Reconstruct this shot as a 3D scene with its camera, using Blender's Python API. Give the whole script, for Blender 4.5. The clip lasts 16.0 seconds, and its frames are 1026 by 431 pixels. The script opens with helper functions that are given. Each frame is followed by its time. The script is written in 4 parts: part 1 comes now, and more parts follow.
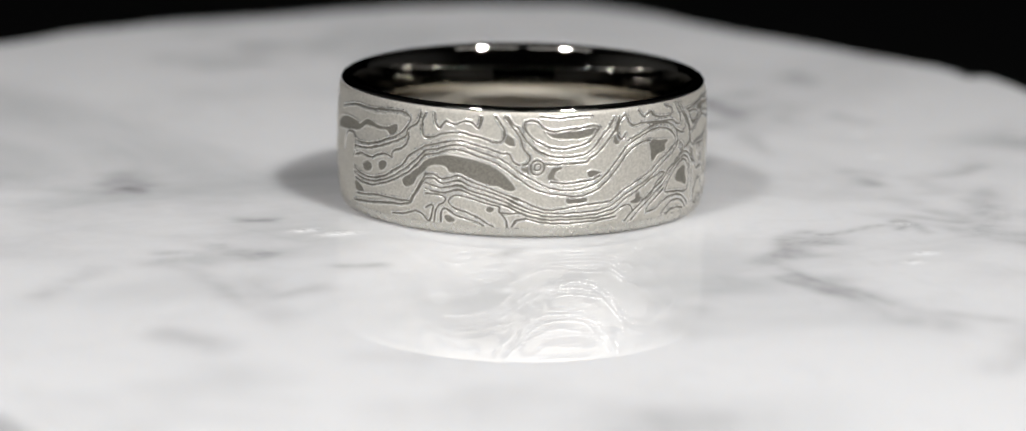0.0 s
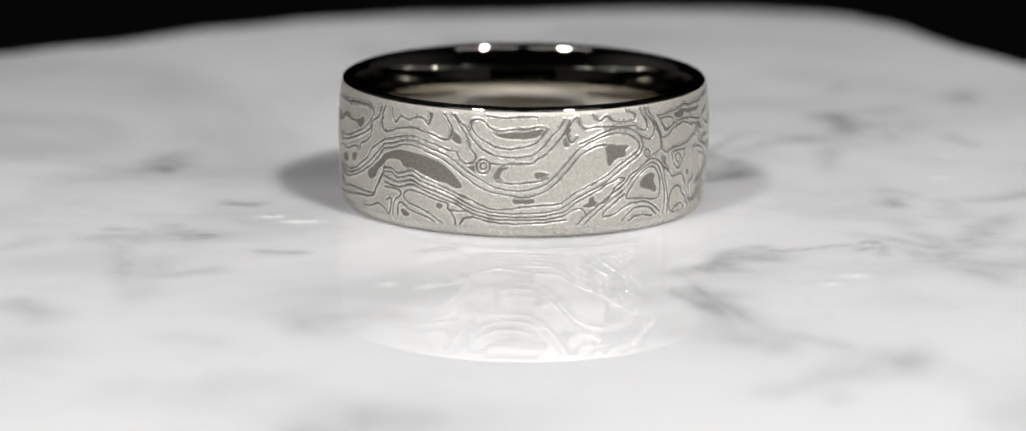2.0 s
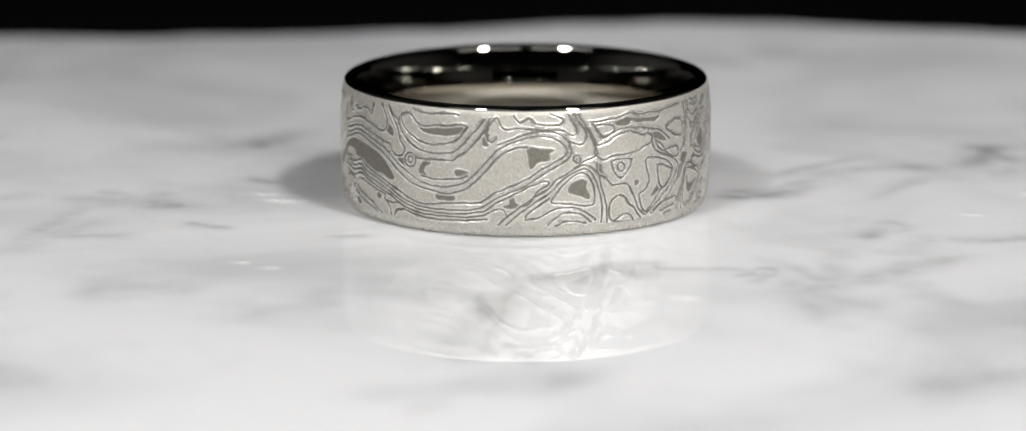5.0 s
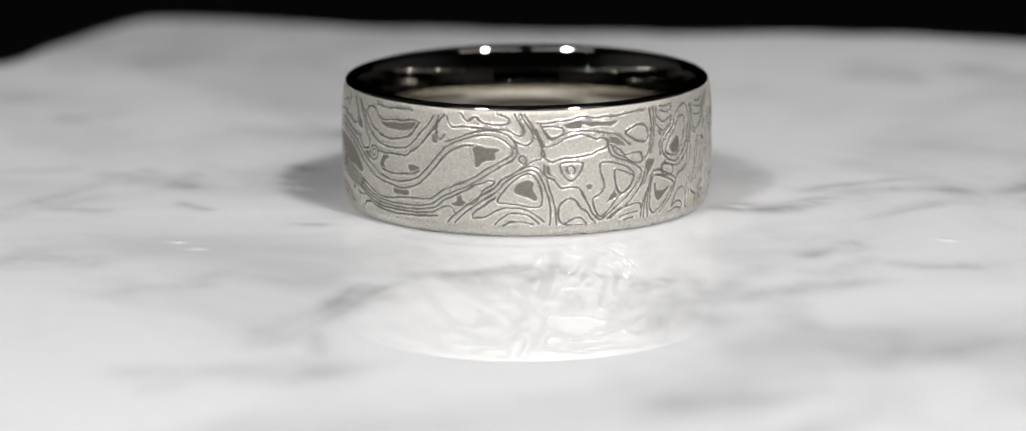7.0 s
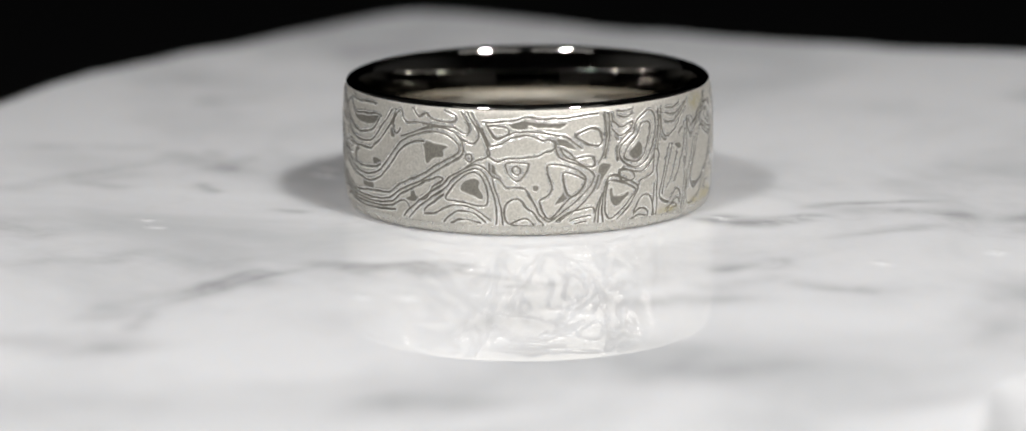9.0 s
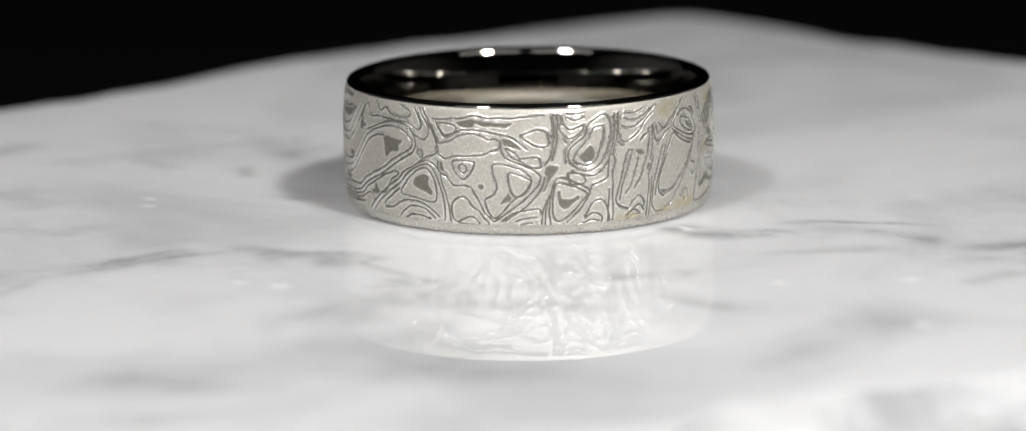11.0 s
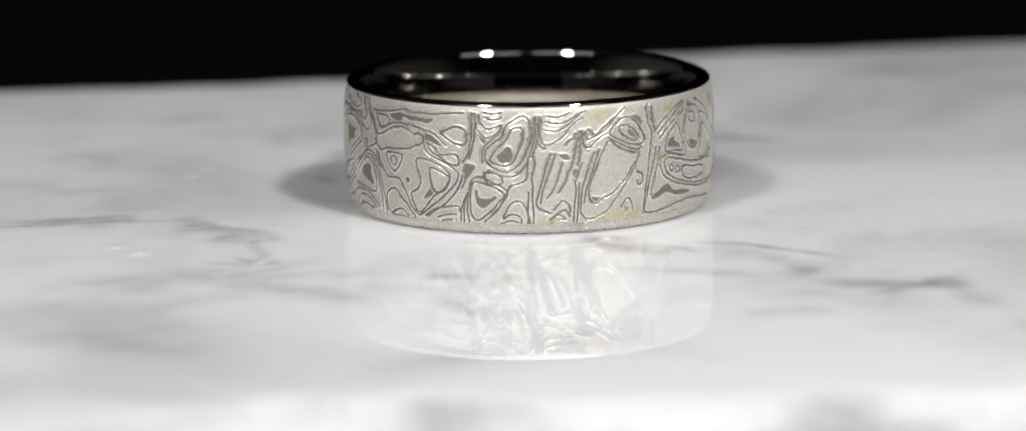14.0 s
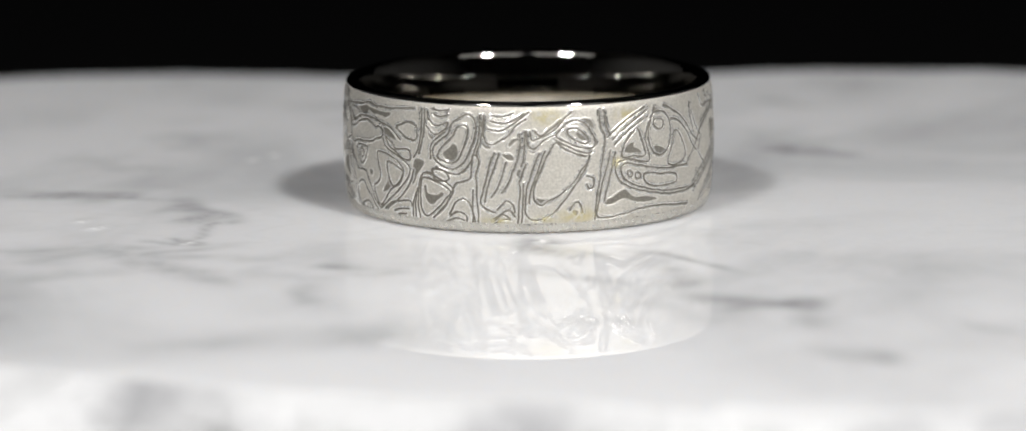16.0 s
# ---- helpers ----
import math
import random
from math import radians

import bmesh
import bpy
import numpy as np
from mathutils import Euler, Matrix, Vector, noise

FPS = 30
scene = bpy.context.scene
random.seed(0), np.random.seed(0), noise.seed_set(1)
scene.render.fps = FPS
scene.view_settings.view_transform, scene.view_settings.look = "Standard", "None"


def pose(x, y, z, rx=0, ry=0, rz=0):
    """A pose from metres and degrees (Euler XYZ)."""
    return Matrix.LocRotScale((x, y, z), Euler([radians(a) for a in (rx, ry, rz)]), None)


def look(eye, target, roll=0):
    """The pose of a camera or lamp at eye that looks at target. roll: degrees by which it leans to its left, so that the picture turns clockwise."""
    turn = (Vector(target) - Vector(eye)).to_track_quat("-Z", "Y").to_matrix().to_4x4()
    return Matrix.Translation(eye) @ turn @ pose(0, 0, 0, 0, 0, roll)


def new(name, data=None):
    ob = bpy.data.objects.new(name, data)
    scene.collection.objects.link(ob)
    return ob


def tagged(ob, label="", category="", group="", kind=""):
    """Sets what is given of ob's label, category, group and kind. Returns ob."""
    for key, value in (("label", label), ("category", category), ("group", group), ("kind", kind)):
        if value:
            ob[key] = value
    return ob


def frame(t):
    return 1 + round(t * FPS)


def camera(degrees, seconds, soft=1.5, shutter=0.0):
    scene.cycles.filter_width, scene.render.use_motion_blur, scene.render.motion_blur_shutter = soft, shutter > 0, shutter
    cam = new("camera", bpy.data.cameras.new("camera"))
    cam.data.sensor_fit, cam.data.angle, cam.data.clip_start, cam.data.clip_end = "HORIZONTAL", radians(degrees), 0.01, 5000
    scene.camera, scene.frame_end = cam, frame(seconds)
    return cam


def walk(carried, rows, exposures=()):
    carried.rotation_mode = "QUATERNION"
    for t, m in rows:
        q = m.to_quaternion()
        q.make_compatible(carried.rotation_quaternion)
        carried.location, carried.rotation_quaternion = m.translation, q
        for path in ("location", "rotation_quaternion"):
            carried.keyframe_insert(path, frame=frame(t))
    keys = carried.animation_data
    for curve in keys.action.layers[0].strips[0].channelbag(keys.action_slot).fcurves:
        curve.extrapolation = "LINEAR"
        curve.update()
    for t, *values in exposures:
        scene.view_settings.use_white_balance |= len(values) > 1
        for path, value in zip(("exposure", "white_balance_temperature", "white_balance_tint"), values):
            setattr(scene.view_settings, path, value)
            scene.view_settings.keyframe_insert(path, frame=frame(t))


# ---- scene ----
cam = camera(16.43, 16.0, soft=1.5)
cam.data.dof.use_dof = True
cam.data.dof.focus_distance = 0.2035
cam.data.dof.aperture_fstop = 27.0
STAND = pose(-0.00039, -0.20844, 0.04173, 78.408, 0, 0.055) @ pose(0, 0, 0, 0, 0, 0.58)
walk(cam, [(0.0, STAND), (16.0, STAND)])

# ---- light: a dark room, two small softboxes in front of the slab, left and right ----
world = bpy.data.worlds.new("dark_room")
scene.world = world
world.use_nodes = True
world.node_tree.nodes["Background"].inputs["Color"].default_value = (0.010, 0.010, 0.011, 1)
world.node_tree.nodes["Background"].inputs["Strength"].default_value = 0.15
scene.view_settings.exposure = 0.0


def softbox(name, azimuth, elevation, distance, wide, tall, watts):
    data = bpy.data.lights.new(name, "AREA")
    data.shape, data.size, data.size_y, data.energy, data.color = "ELLIPSE" if wide < 0.05 else "RECTANGLE", wide, tall, watts, (1.0, 0.99, 0.985)
    a, e = radians(azimuth - 90), radians(elevation)
    eye = Vector((math.cos(a) * math.cos(e), math.sin(a) * math.cos(e), math.sin(e))) * distance
    lamp = new(name, data)
    lamp.matrix_world = look(eye, (0, 0, 0.003))
    return lamp


for side in (-1, 1):
    softbox("led_bulb", 34 * side, 46, 0.360, 0.039, 0.035, 0.962 + 0.262 * side)
    softbox("diffuser_panel", 31 * side, 46, 0.375, 0.25, 0.07, 0.026)

TURN = -8.2926  # degrees a second, the turntable's speed
LEAN = pose(0, 0, 0, 1.223) @ pose(0, 0, 0, 0, 0.203)  # the slab's top is not quite level
RING = (-0.00012, 0.00037)


# ---- materials ----
def material(name):
    m = bpy.data.materials.new(name)
    m.use_nodes = True
    nodes, links = m.node_tree.nodes, m.node_tree.links
    return m, nodes, links, nodes["Principled BSDF"]


def node(nodes, links, kind, values=None, **settings):
    n = nodes.new(kind)
    if "operation" in settings:
        n.operation = settings["operation"]
    if "attribute_name" in settings:
        n.attribute_name = settings["attribute_name"]
    if "interpolation_type" in settings:
        n.interpolation_type = settings["interpolation_type"]
    if "data_type" in settings:
        n.data_type, n.blend_type = settings["data_type"], settings["blend_type"]
    for key, value in (values or {}).items():
        if isinstance(value, bpy.types.NodeSocket):
            links.new(value, n.inputs[key])
        else:
            n.inputs[key].default_value = value
    return n


def grain(nodes, links, scale, detail=3.0, rough=0.55, distortion=0.0):
    where = node(nodes, links, "ShaderNodeTexCoord")
    return node(nodes, links, "ShaderNodeTexNoise", {"Vector": where.outputs["Object"], "Scale": scale, "Detail": detail,
                                                     "Roughness": rough, "Distortion": distortion}).outputs["Fac"]


def maths(nodes, links, operation, a, b=0.0):
    return node(nodes, links, "ShaderNodeMath", {0: a, 1: b}, operation=operation).outputs[0]


def span(nodes, links, x, a, b, c=0.0, d=1.0, smooth=True):
    return node(nodes, links, "ShaderNodeMapRange", {"Value": x, "From Min": a, "From Max": b, "To Min": c, "To Max": d},
                interpolation_type="SMOOTHSTEP" if smooth else "LINEAR").outputs["Result"]


def blend(nodes, links, fac, a, b, mode="MIX"):
    n = node(nodes, links, "ShaderNodeMix", {0: fac}, data_type="RGBA", blend_type=mode)
    for at, value in ((6, a), (7, b)):
        if isinstance(value, bpy.types.NodeSocket):
            links.new(value, n.inputs[at])
        else:
            n.inputs[at].default_value = (*value, 1)
    return n.outputs[2]


def mokume_metal():
    """Two alloys forged in layers and etched: dark seams between raised, polished lips, their sparkle partly whitened
    into the colour, and ponds of the darker alloy.
    """
    m, nodes, links, bsdf = material("mokume_metal")
    fine, mid = grain(nodes, links, 9000, 2), grain(nodes, links, 2600, 3)
    fray = maths(nodes, links, "ADD", maths(nodes, links, "MULTIPLY", maths(nodes, links, "SUBTRACT", fine, 0.5), 0.06),
                 maths(nodes, links, "MULTIPLY", maths(nodes, links, "SUBTRACT", mid, 0.5), 0.05))
    seam = maths(nodes, links, "ADD", node(nodes, links, "ShaderNodeAttribute", attribute_name="seam").outputs["Fac"], fray)
    pond = maths(nodes, links, "ADD", node(nodes, links, "ShaderNodeAttribute", attribute_name="pond").outputs["Fac"], fray)
    swell = span(nodes, links, grain(nodes, links, 620, 3, 0.6), 0.54, 0.74, 0.0, 0.05)
    cut = span(nodes, links, maths(nodes, links, "SUBTRACT", seam, swell), 0.030, 0.068, 1.0, 0.0)
    pool = span(nodes, links, pond, -0.02, 0.03)
    dark = maths(nodes, links, "MAXIMUM", cut, maths(nodes, links, "MULTIPLY", pool, 0.88))
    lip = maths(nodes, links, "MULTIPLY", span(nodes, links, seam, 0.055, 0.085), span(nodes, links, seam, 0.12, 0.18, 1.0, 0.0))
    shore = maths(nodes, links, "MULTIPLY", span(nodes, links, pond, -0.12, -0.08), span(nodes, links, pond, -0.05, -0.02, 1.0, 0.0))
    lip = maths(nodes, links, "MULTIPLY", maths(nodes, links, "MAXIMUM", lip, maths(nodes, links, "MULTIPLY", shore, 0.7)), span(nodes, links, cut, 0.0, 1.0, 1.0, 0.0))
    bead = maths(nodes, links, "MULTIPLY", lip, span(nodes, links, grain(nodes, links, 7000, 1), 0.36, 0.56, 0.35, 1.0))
    cloud = maths(nodes, links, "ADD", maths(nodes, links, "MULTIPLY", grain(nodes, links, 420, 4), 0.45), maths(nodes, links, "MULTIPLY", span(nodes, links, grain(nodes, links, 8500, 2), 0.3, 0.7), 0.55))
    pale = blend(nodes, links, cloud, (0.53, 0.507, 0.455), (0.79, 0.762, 0.696))
    grey = blend(nodes, links, cloud, (0.17, 0.16, 0.135), (0.31, 0.292, 0.252))
    tone = blend(nodes, links, dark, pale, grey)
    # part of the lips' glint is painted here, as near-white beads in the colour
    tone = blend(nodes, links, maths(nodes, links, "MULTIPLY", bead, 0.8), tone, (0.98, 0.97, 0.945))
    tarnish = node(nodes, links, "ShaderNodeAttribute", attribute_name="tarnish").outputs["Fac"]
    tarnish = maths(nodes, links, "MULTIPLY", tarnish, span(nodes, links, mid, 0.35, 0.6))
    tone = blend(nodes, links, tarnish, tone, (0.60, 0.54, 0.33))
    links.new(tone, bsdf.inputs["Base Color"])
    bsdf.inputs["Metallic"].default_value = 0.92
    rough = span(nodes, links, fine, 0.3, 0.7, 0.60, 0.70)
    links.new(maths(nodes, links, "SUBTRACT", rough, maths(nodes, links, "MULTIPLY", bead, 0.55)), bsdf.inputs["Roughness"])
    height = maths(nodes, links, "ADD", maths(nodes, links, "MULTIPLY", span(nodes, links, dark, 0.0, 1.0, 1.0, 0.0), 0.6), maths(nodes, links, "MULTIPLY", bead, 0.3))
    etched = node(nodes, links, "ShaderNodeBump", {"Height": height, "Strength": 0.7, "Distance": 0.00002})
    bump = node(nodes, links, "ShaderNodeBump", {"Height": grain(nodes, links, 9500, 3, 0.65), "Strength": span(nodes, links, bead, 0.0, 1.0, 1.0, 0.25), "Distance": 0.000022, "Normal": etched.outputs["Normal"]})
    links.new(bump.outputs["Normal"], bsdf.inputs["Normal"])
    return m


def polished_metal():
    m, nodes, links, bsdf = material("polished_white_gold")
    haze = grain(nodes, links, 900, 4)
    links.new(blend(nodes, links, haze, (0.80, 0.77, 0.71), (0.86, 0.83, 0.77)), bsdf.inputs["Base Color"])
    bsdf.inputs["Metallic"].default_value = 1.0
    links.new(span(nodes, links, haze, 0.35, 0.75, 0.002, 0.005), bsdf.inputs["Roughness"])
    bump = node(nodes, links, "ShaderNodeBump", {"Height": grain(nodes, links, 2500, 2), "Strength": 0.006, "Distance": 0.00002})
    links.new(bump.outputs["Normal"], bsdf.inputs["Normal"])
    return m


def satin_metal():
    m, nodes, links, bsdf = material("satin_white_gold")
    haze, brushed = grain(nodes, links, 700, 4), grain(nodes, links, 6000, 2)
    links.new(blend(nodes, links, haze, (0.54, 0.52, 0.47), (0.66, 0.64, 0.59)), bsdf.inputs["Base Color"])
    bsdf.inputs["Metallic"].default_value = 0.95
    links.new(span(nodes, links, brushed, 0.3, 0.7, 0.24, 0.36), bsdf.inputs["Roughness"])
    bump = node(nodes, links, "ShaderNodeBump", {"Height": brushed, "Strength": 0.35, "Distance": 0.00001})
    links.new(bump.outputs["Normal"], bsdf.inputs["Normal"])
    return m


def polished_marble():
    m, nodes, links, bsdf = material("polished_white_marble")
    vein = node(nodes, links, "ShaderNodeAttribute", attribute_name="vein").outputs["Fac"]
    patch, cloud, fine = grain(nodes, links, 260, 5, 0.6, 0.6), grain(nodes, links, 38, 4, 0.55, 0.8), grain(nodes, links, 1500, 3)
    vein = maths(nodes, links, "MULTIPLY", vein, span(nodes, links, patch, 0.30, 0.62, 0.35, 1.15, False))
    white = blend(nodes, links, span(nodes, links, cloud, 0.42, 0.72), (0.78, 0.78, 0.787), (0.58, 0.585, 0.592))
    white = blend(nodes, links, span(nodes, links, fine, 0.3, 0.7, 0.0, 0.06), white, (0.55, 0.55, 0.55))
    # whitens the base colour at the chips, standing in for their glint
    bruise_glint = node(nodes, links, "ShaderNodeAttribute", attribute_name="chip").outputs["Fac"]
    bruise_glint = maths(nodes, links, "MULTIPLY", bruise_glint, span(nodes, links, fine, 0.34, 0.52, 0.0, 1.0))
    tone = blend(nodes, links, vein, white, (0.20, 0.20, 0.205))
    links.new(blend(nodes, links, bruise_glint, tone, (0.97, 0.97, 0.97)), bsdf.inputs["Base Color"])
    bsdf.inputs["IOR"].default_value = 1.40
    bsdf.inputs["Subsurface Weight"].default_value = 0.85
    bsdf.inputs["Subsurface Radius"].default_value = (1.0, 0.95, 0.9)
    bsdf.inputs["Subsurface Scale"].default_value = 0.006
    links.new(span(nodes, links, patch, 0.3, 0.7, 0.002, 0.008), bsdf.inputs["Roughness"])
    chip = node(nodes, links, "ShaderNodeAttribute", attribute_name="chip").outputs["Fac"]
    pit = maths(nodes, links, "MULTIPLY", chip, grain(nodes, links, 2600, 3))
    relief = maths(nodes, links, "ADD", maths(nodes, links, "MULTIPLY", grain(nodes, links, 500, 3), 0.003), maths(nodes, links, "MULTIPLY", pit, 0.6))
    bump = node(nodes, links, "ShaderNodeBump", {"Height": relief, "Strength": 1.0, "Distance": 0.00012})
    links.new(bump.outputs["Normal"], bsdf.inputs["Normal"])
    return m


def broken_marble():
    m, nodes, links, bsdf = material("broken_white_marble")
    cloud, fine = grain(nodes, links, 90, 4), grain(nodes, links, 1400, 4)
    links.new(blend(nodes, links, span(nodes, links, cloud, 0.4, 0.75), (0.68, 0.68, 0.68), (0.34, 0.34, 0.35)), bsdf.inputs["Base Color"])
    bsdf.inputs["Roughness"].default_value = 0.42
    bump = node(nodes, links, "ShaderNodeBump", {"Height": fine, "Strength": 0.8, "Distance": 0.0006})
    links.new(bump.outputs["Normal"], bsdf.inputs["Normal"])
    return m


def black_cloth(name):
    m, nodes, links, bsdf = material(name)
    weave = grain(nodes, links, 900, 3)
    links.new(blend(nodes, links, weave, (0.0012, 0.0012, 0.0012), (0.0025, 0.0025, 0.0027)), bsdf.inputs["Base Color"])
    bsdf.inputs["Roughness"].default_value = 0.95
    bsdf.inputs["Specular IOR Level"].default_value = 0.05
    bump = node(nodes, links, "ShaderNodeBump", {"Height": weave, "Strength": 0.4, "Distance": 0.0005})
    links.new(bump.outputs["Normal"], bsdf.inputs["Normal"])
    return m


MOKUME, GOLD, SATIN, MARBLE, BROKEN = mokume_metal(), polished_metal(), satin_metal(), polished_marble(), broken_marble()
CLOTH = black_cloth("black_cloth")


# for the added walls and ceiling: grey enough to lift the bore's dark reflections
def bounce_grey():
    m, nodes, links, bsdf = material("bounce_grey")
    stain = grain(nodes, links, 6, 4)
    links.new(blend(nodes, links, stain, (0.32, 0.32, 0.322), (0.38, 0.38, 0.383)), bsdf.inputs["Base Color"])
    bsdf.inputs["Roughness"].default_value = 0.8
    return m


BOUNCE_GREY = bounce_grey()


# ---- mesh helpers ----
def part(name, verts, faces, materials, parent=None, label="", smooth=True):
    me = bpy.data.meshes.new(name)
    me.from_pydata(verts, [], faces)
    for m in materials:
        me.materials.append(m)
    me.polygons.foreach_set("use_smooth", [smooth] * len(me.polygons))
    ob = new(name, me)
    ob.parent = parent
    if label:
        tagged(ob, label)
    return ob


def field(ob, name, values):
    ob.data.attributes.new(name, "FLOAT", "POINT").data.foreach_set("value", np.asarray(values, "f").ravel())


def grid_faces(rows, cols):
    """Quads of rows of points that close on themselves."""
    i, j = np.meshgrid(np.arange(rows - 1), np.arange(cols), indexing="ij")
    k = (j + 1) % cols
    return np.stack([i * cols + j, i * cols + k, (i + 1) * cols + k, (i + 1) * cols + j], -1).reshape(-1, 4).tolist()


def ripple(x, y, seed, size, octaves=3):
    """Smooth random values, about -1 to 1, at the points x, y; size is the width of the largest lumps."""
    out, gain = np.zeros_like(x), 1.0
    for o in range(octaves):
        out += gain * np.array([noise.noise((a / size, b / size, seed + 7.3 * o)) for a, b in zip(x.ravel(), y.ravel())]).reshape(x.shape)
        size, gain = size / 2.1, gain * 0.5
    return out


# ---- the room: a black cloth under and behind the slab, unseen grey walls and ceiling added for bounce ----
def room():
    z = -0.022
    n = 60
    s = np.linspace(-1, 1, n)
    gx, gy = np.meshgrid(s * 0.9, s * 0.9, indexing="ij")
    verts = np.stack([gx, gy, np.full_like(gx, z)], -1).reshape(-1, 3)
    faces = [(i * n + j, (i + 1) * n + j, (i + 1) * n + j + 1, i * n + j + 1) for i in range(n - 1) for j in range(n - 1)]
    top = part("floor", verts.tolist(), faces, [CLOTH], smooth=False)
    tagged(top, "matt black cloth spread under the marble slab", "cloth", kind="structure")
    w, h = 0.9, 0.9
    for name, a, b in (("wall_north", (-w, w), (w, w)), ("wall_east", (w, w), (w, -w)), ("wall_south", (w, -w), (-w, -w)), ("wall_west", (-w, -w), (-w, w))):
        d = Vector((a[1] - b[1], b[0] - a[0])).normalized() * 0.01
        v = [(a[0], a[1], z), (b[0], b[1], z), (b[0], b[1], h), (a[0], a[1], h)]
        v += [(q[0] + d.x, q[1] + d.y, q[2]) for q in v]
        f = [(0, 1, 2, 3), (7, 6, 5, 4), (0, 4, 5, 1), (1, 5, 6, 2), (2, 6, 7, 3), (3, 7, 4, 0)]
        tagged(part(name, v, f, [CLOTH if name == "wall_north" else BOUNCE_GREY], smooth=False), "black cloth backdrop behind the slab" if name == "wall_north" else "unseen grey wall added to bounce light into the ring", "backdrop", kind="structure")
    v = [(x, y, q) for q in (h, h + 0.01) for x, y in ((-w, -w), (w, -w), (w, w), (-w, w))]
    f = [(0, 1, 2, 3), (7, 6, 5, 4), (0, 4, 5, 1), (1, 5, 6, 2), (2, 6, 7, 3), (3, 7, 4, 0)]
    tagged(part("ceiling", v, f, [BOUNCE_GREY], smooth=False), "unseen grey ceiling added to bounce light into the ring", "ceiling", kind="structure")


room()

# ---- the marble slab ----
OUTLINE = [(0, 63), (4, 58.5), (7.3, 54), (9.5, 50.5), (12, 48.6), (17, 48), (30, 48), (45, 50), (55, 55.5), (62, 57.5), (70, 61), (77, 65), (83, 71), (87, 73.5), (94, 72), (105, 69.5),
           (115, 68.5), (123, 67), (130, 65), (136, 63), (143, 63), (151, 64), (159, 66.5), (165, 72), (171, 77), (174, 74.5), (179, 69.5),
           (185, 64), (193, 60.5), (200, 57.5), (207, 54), (214, 51.2), (221, 50.1), (230, 50.8), (238, 53.8), (248, 58.9), (259, 65), (275, 66),
           (295, 64), (315, 60), (335, 59.5), (348, 62), (360, 63)]


CHIPS = [(-12.5, -9.1, 0.72), (-10.6, -9.8, 0.96), (22.7, -12.6, 0.64), (22.2, -5.3, 0.4), (8.8, 9.5, 0.48), (22.6, 14.2, 0.48), (1.2, -22.4, 0.4), (-0.9, -22.5, 0.4), (22.2, 21, 0.4), (21.8, -14.8, 0.48), (32.4, 21, 0.64), (21.9, 21.3, 0.4)]


def chips(x, y):
    """Small bruises and scratches in the polish; their glint is painted white into the marble's colour."""
    out = np.zeros_like(x)
    for cx, cy, size in CHIPS:
        a, b = (x - cx) * 0.9 + (y - cy) * 0.44, (y - cy) * 0.9 - (x - cx) * 0.44
        out = np.maximum(out, np.exp(-(a / (size * 1.2)) ** 2 - (b / (size * 0.5 + 0.1)) ** 2))
    return out


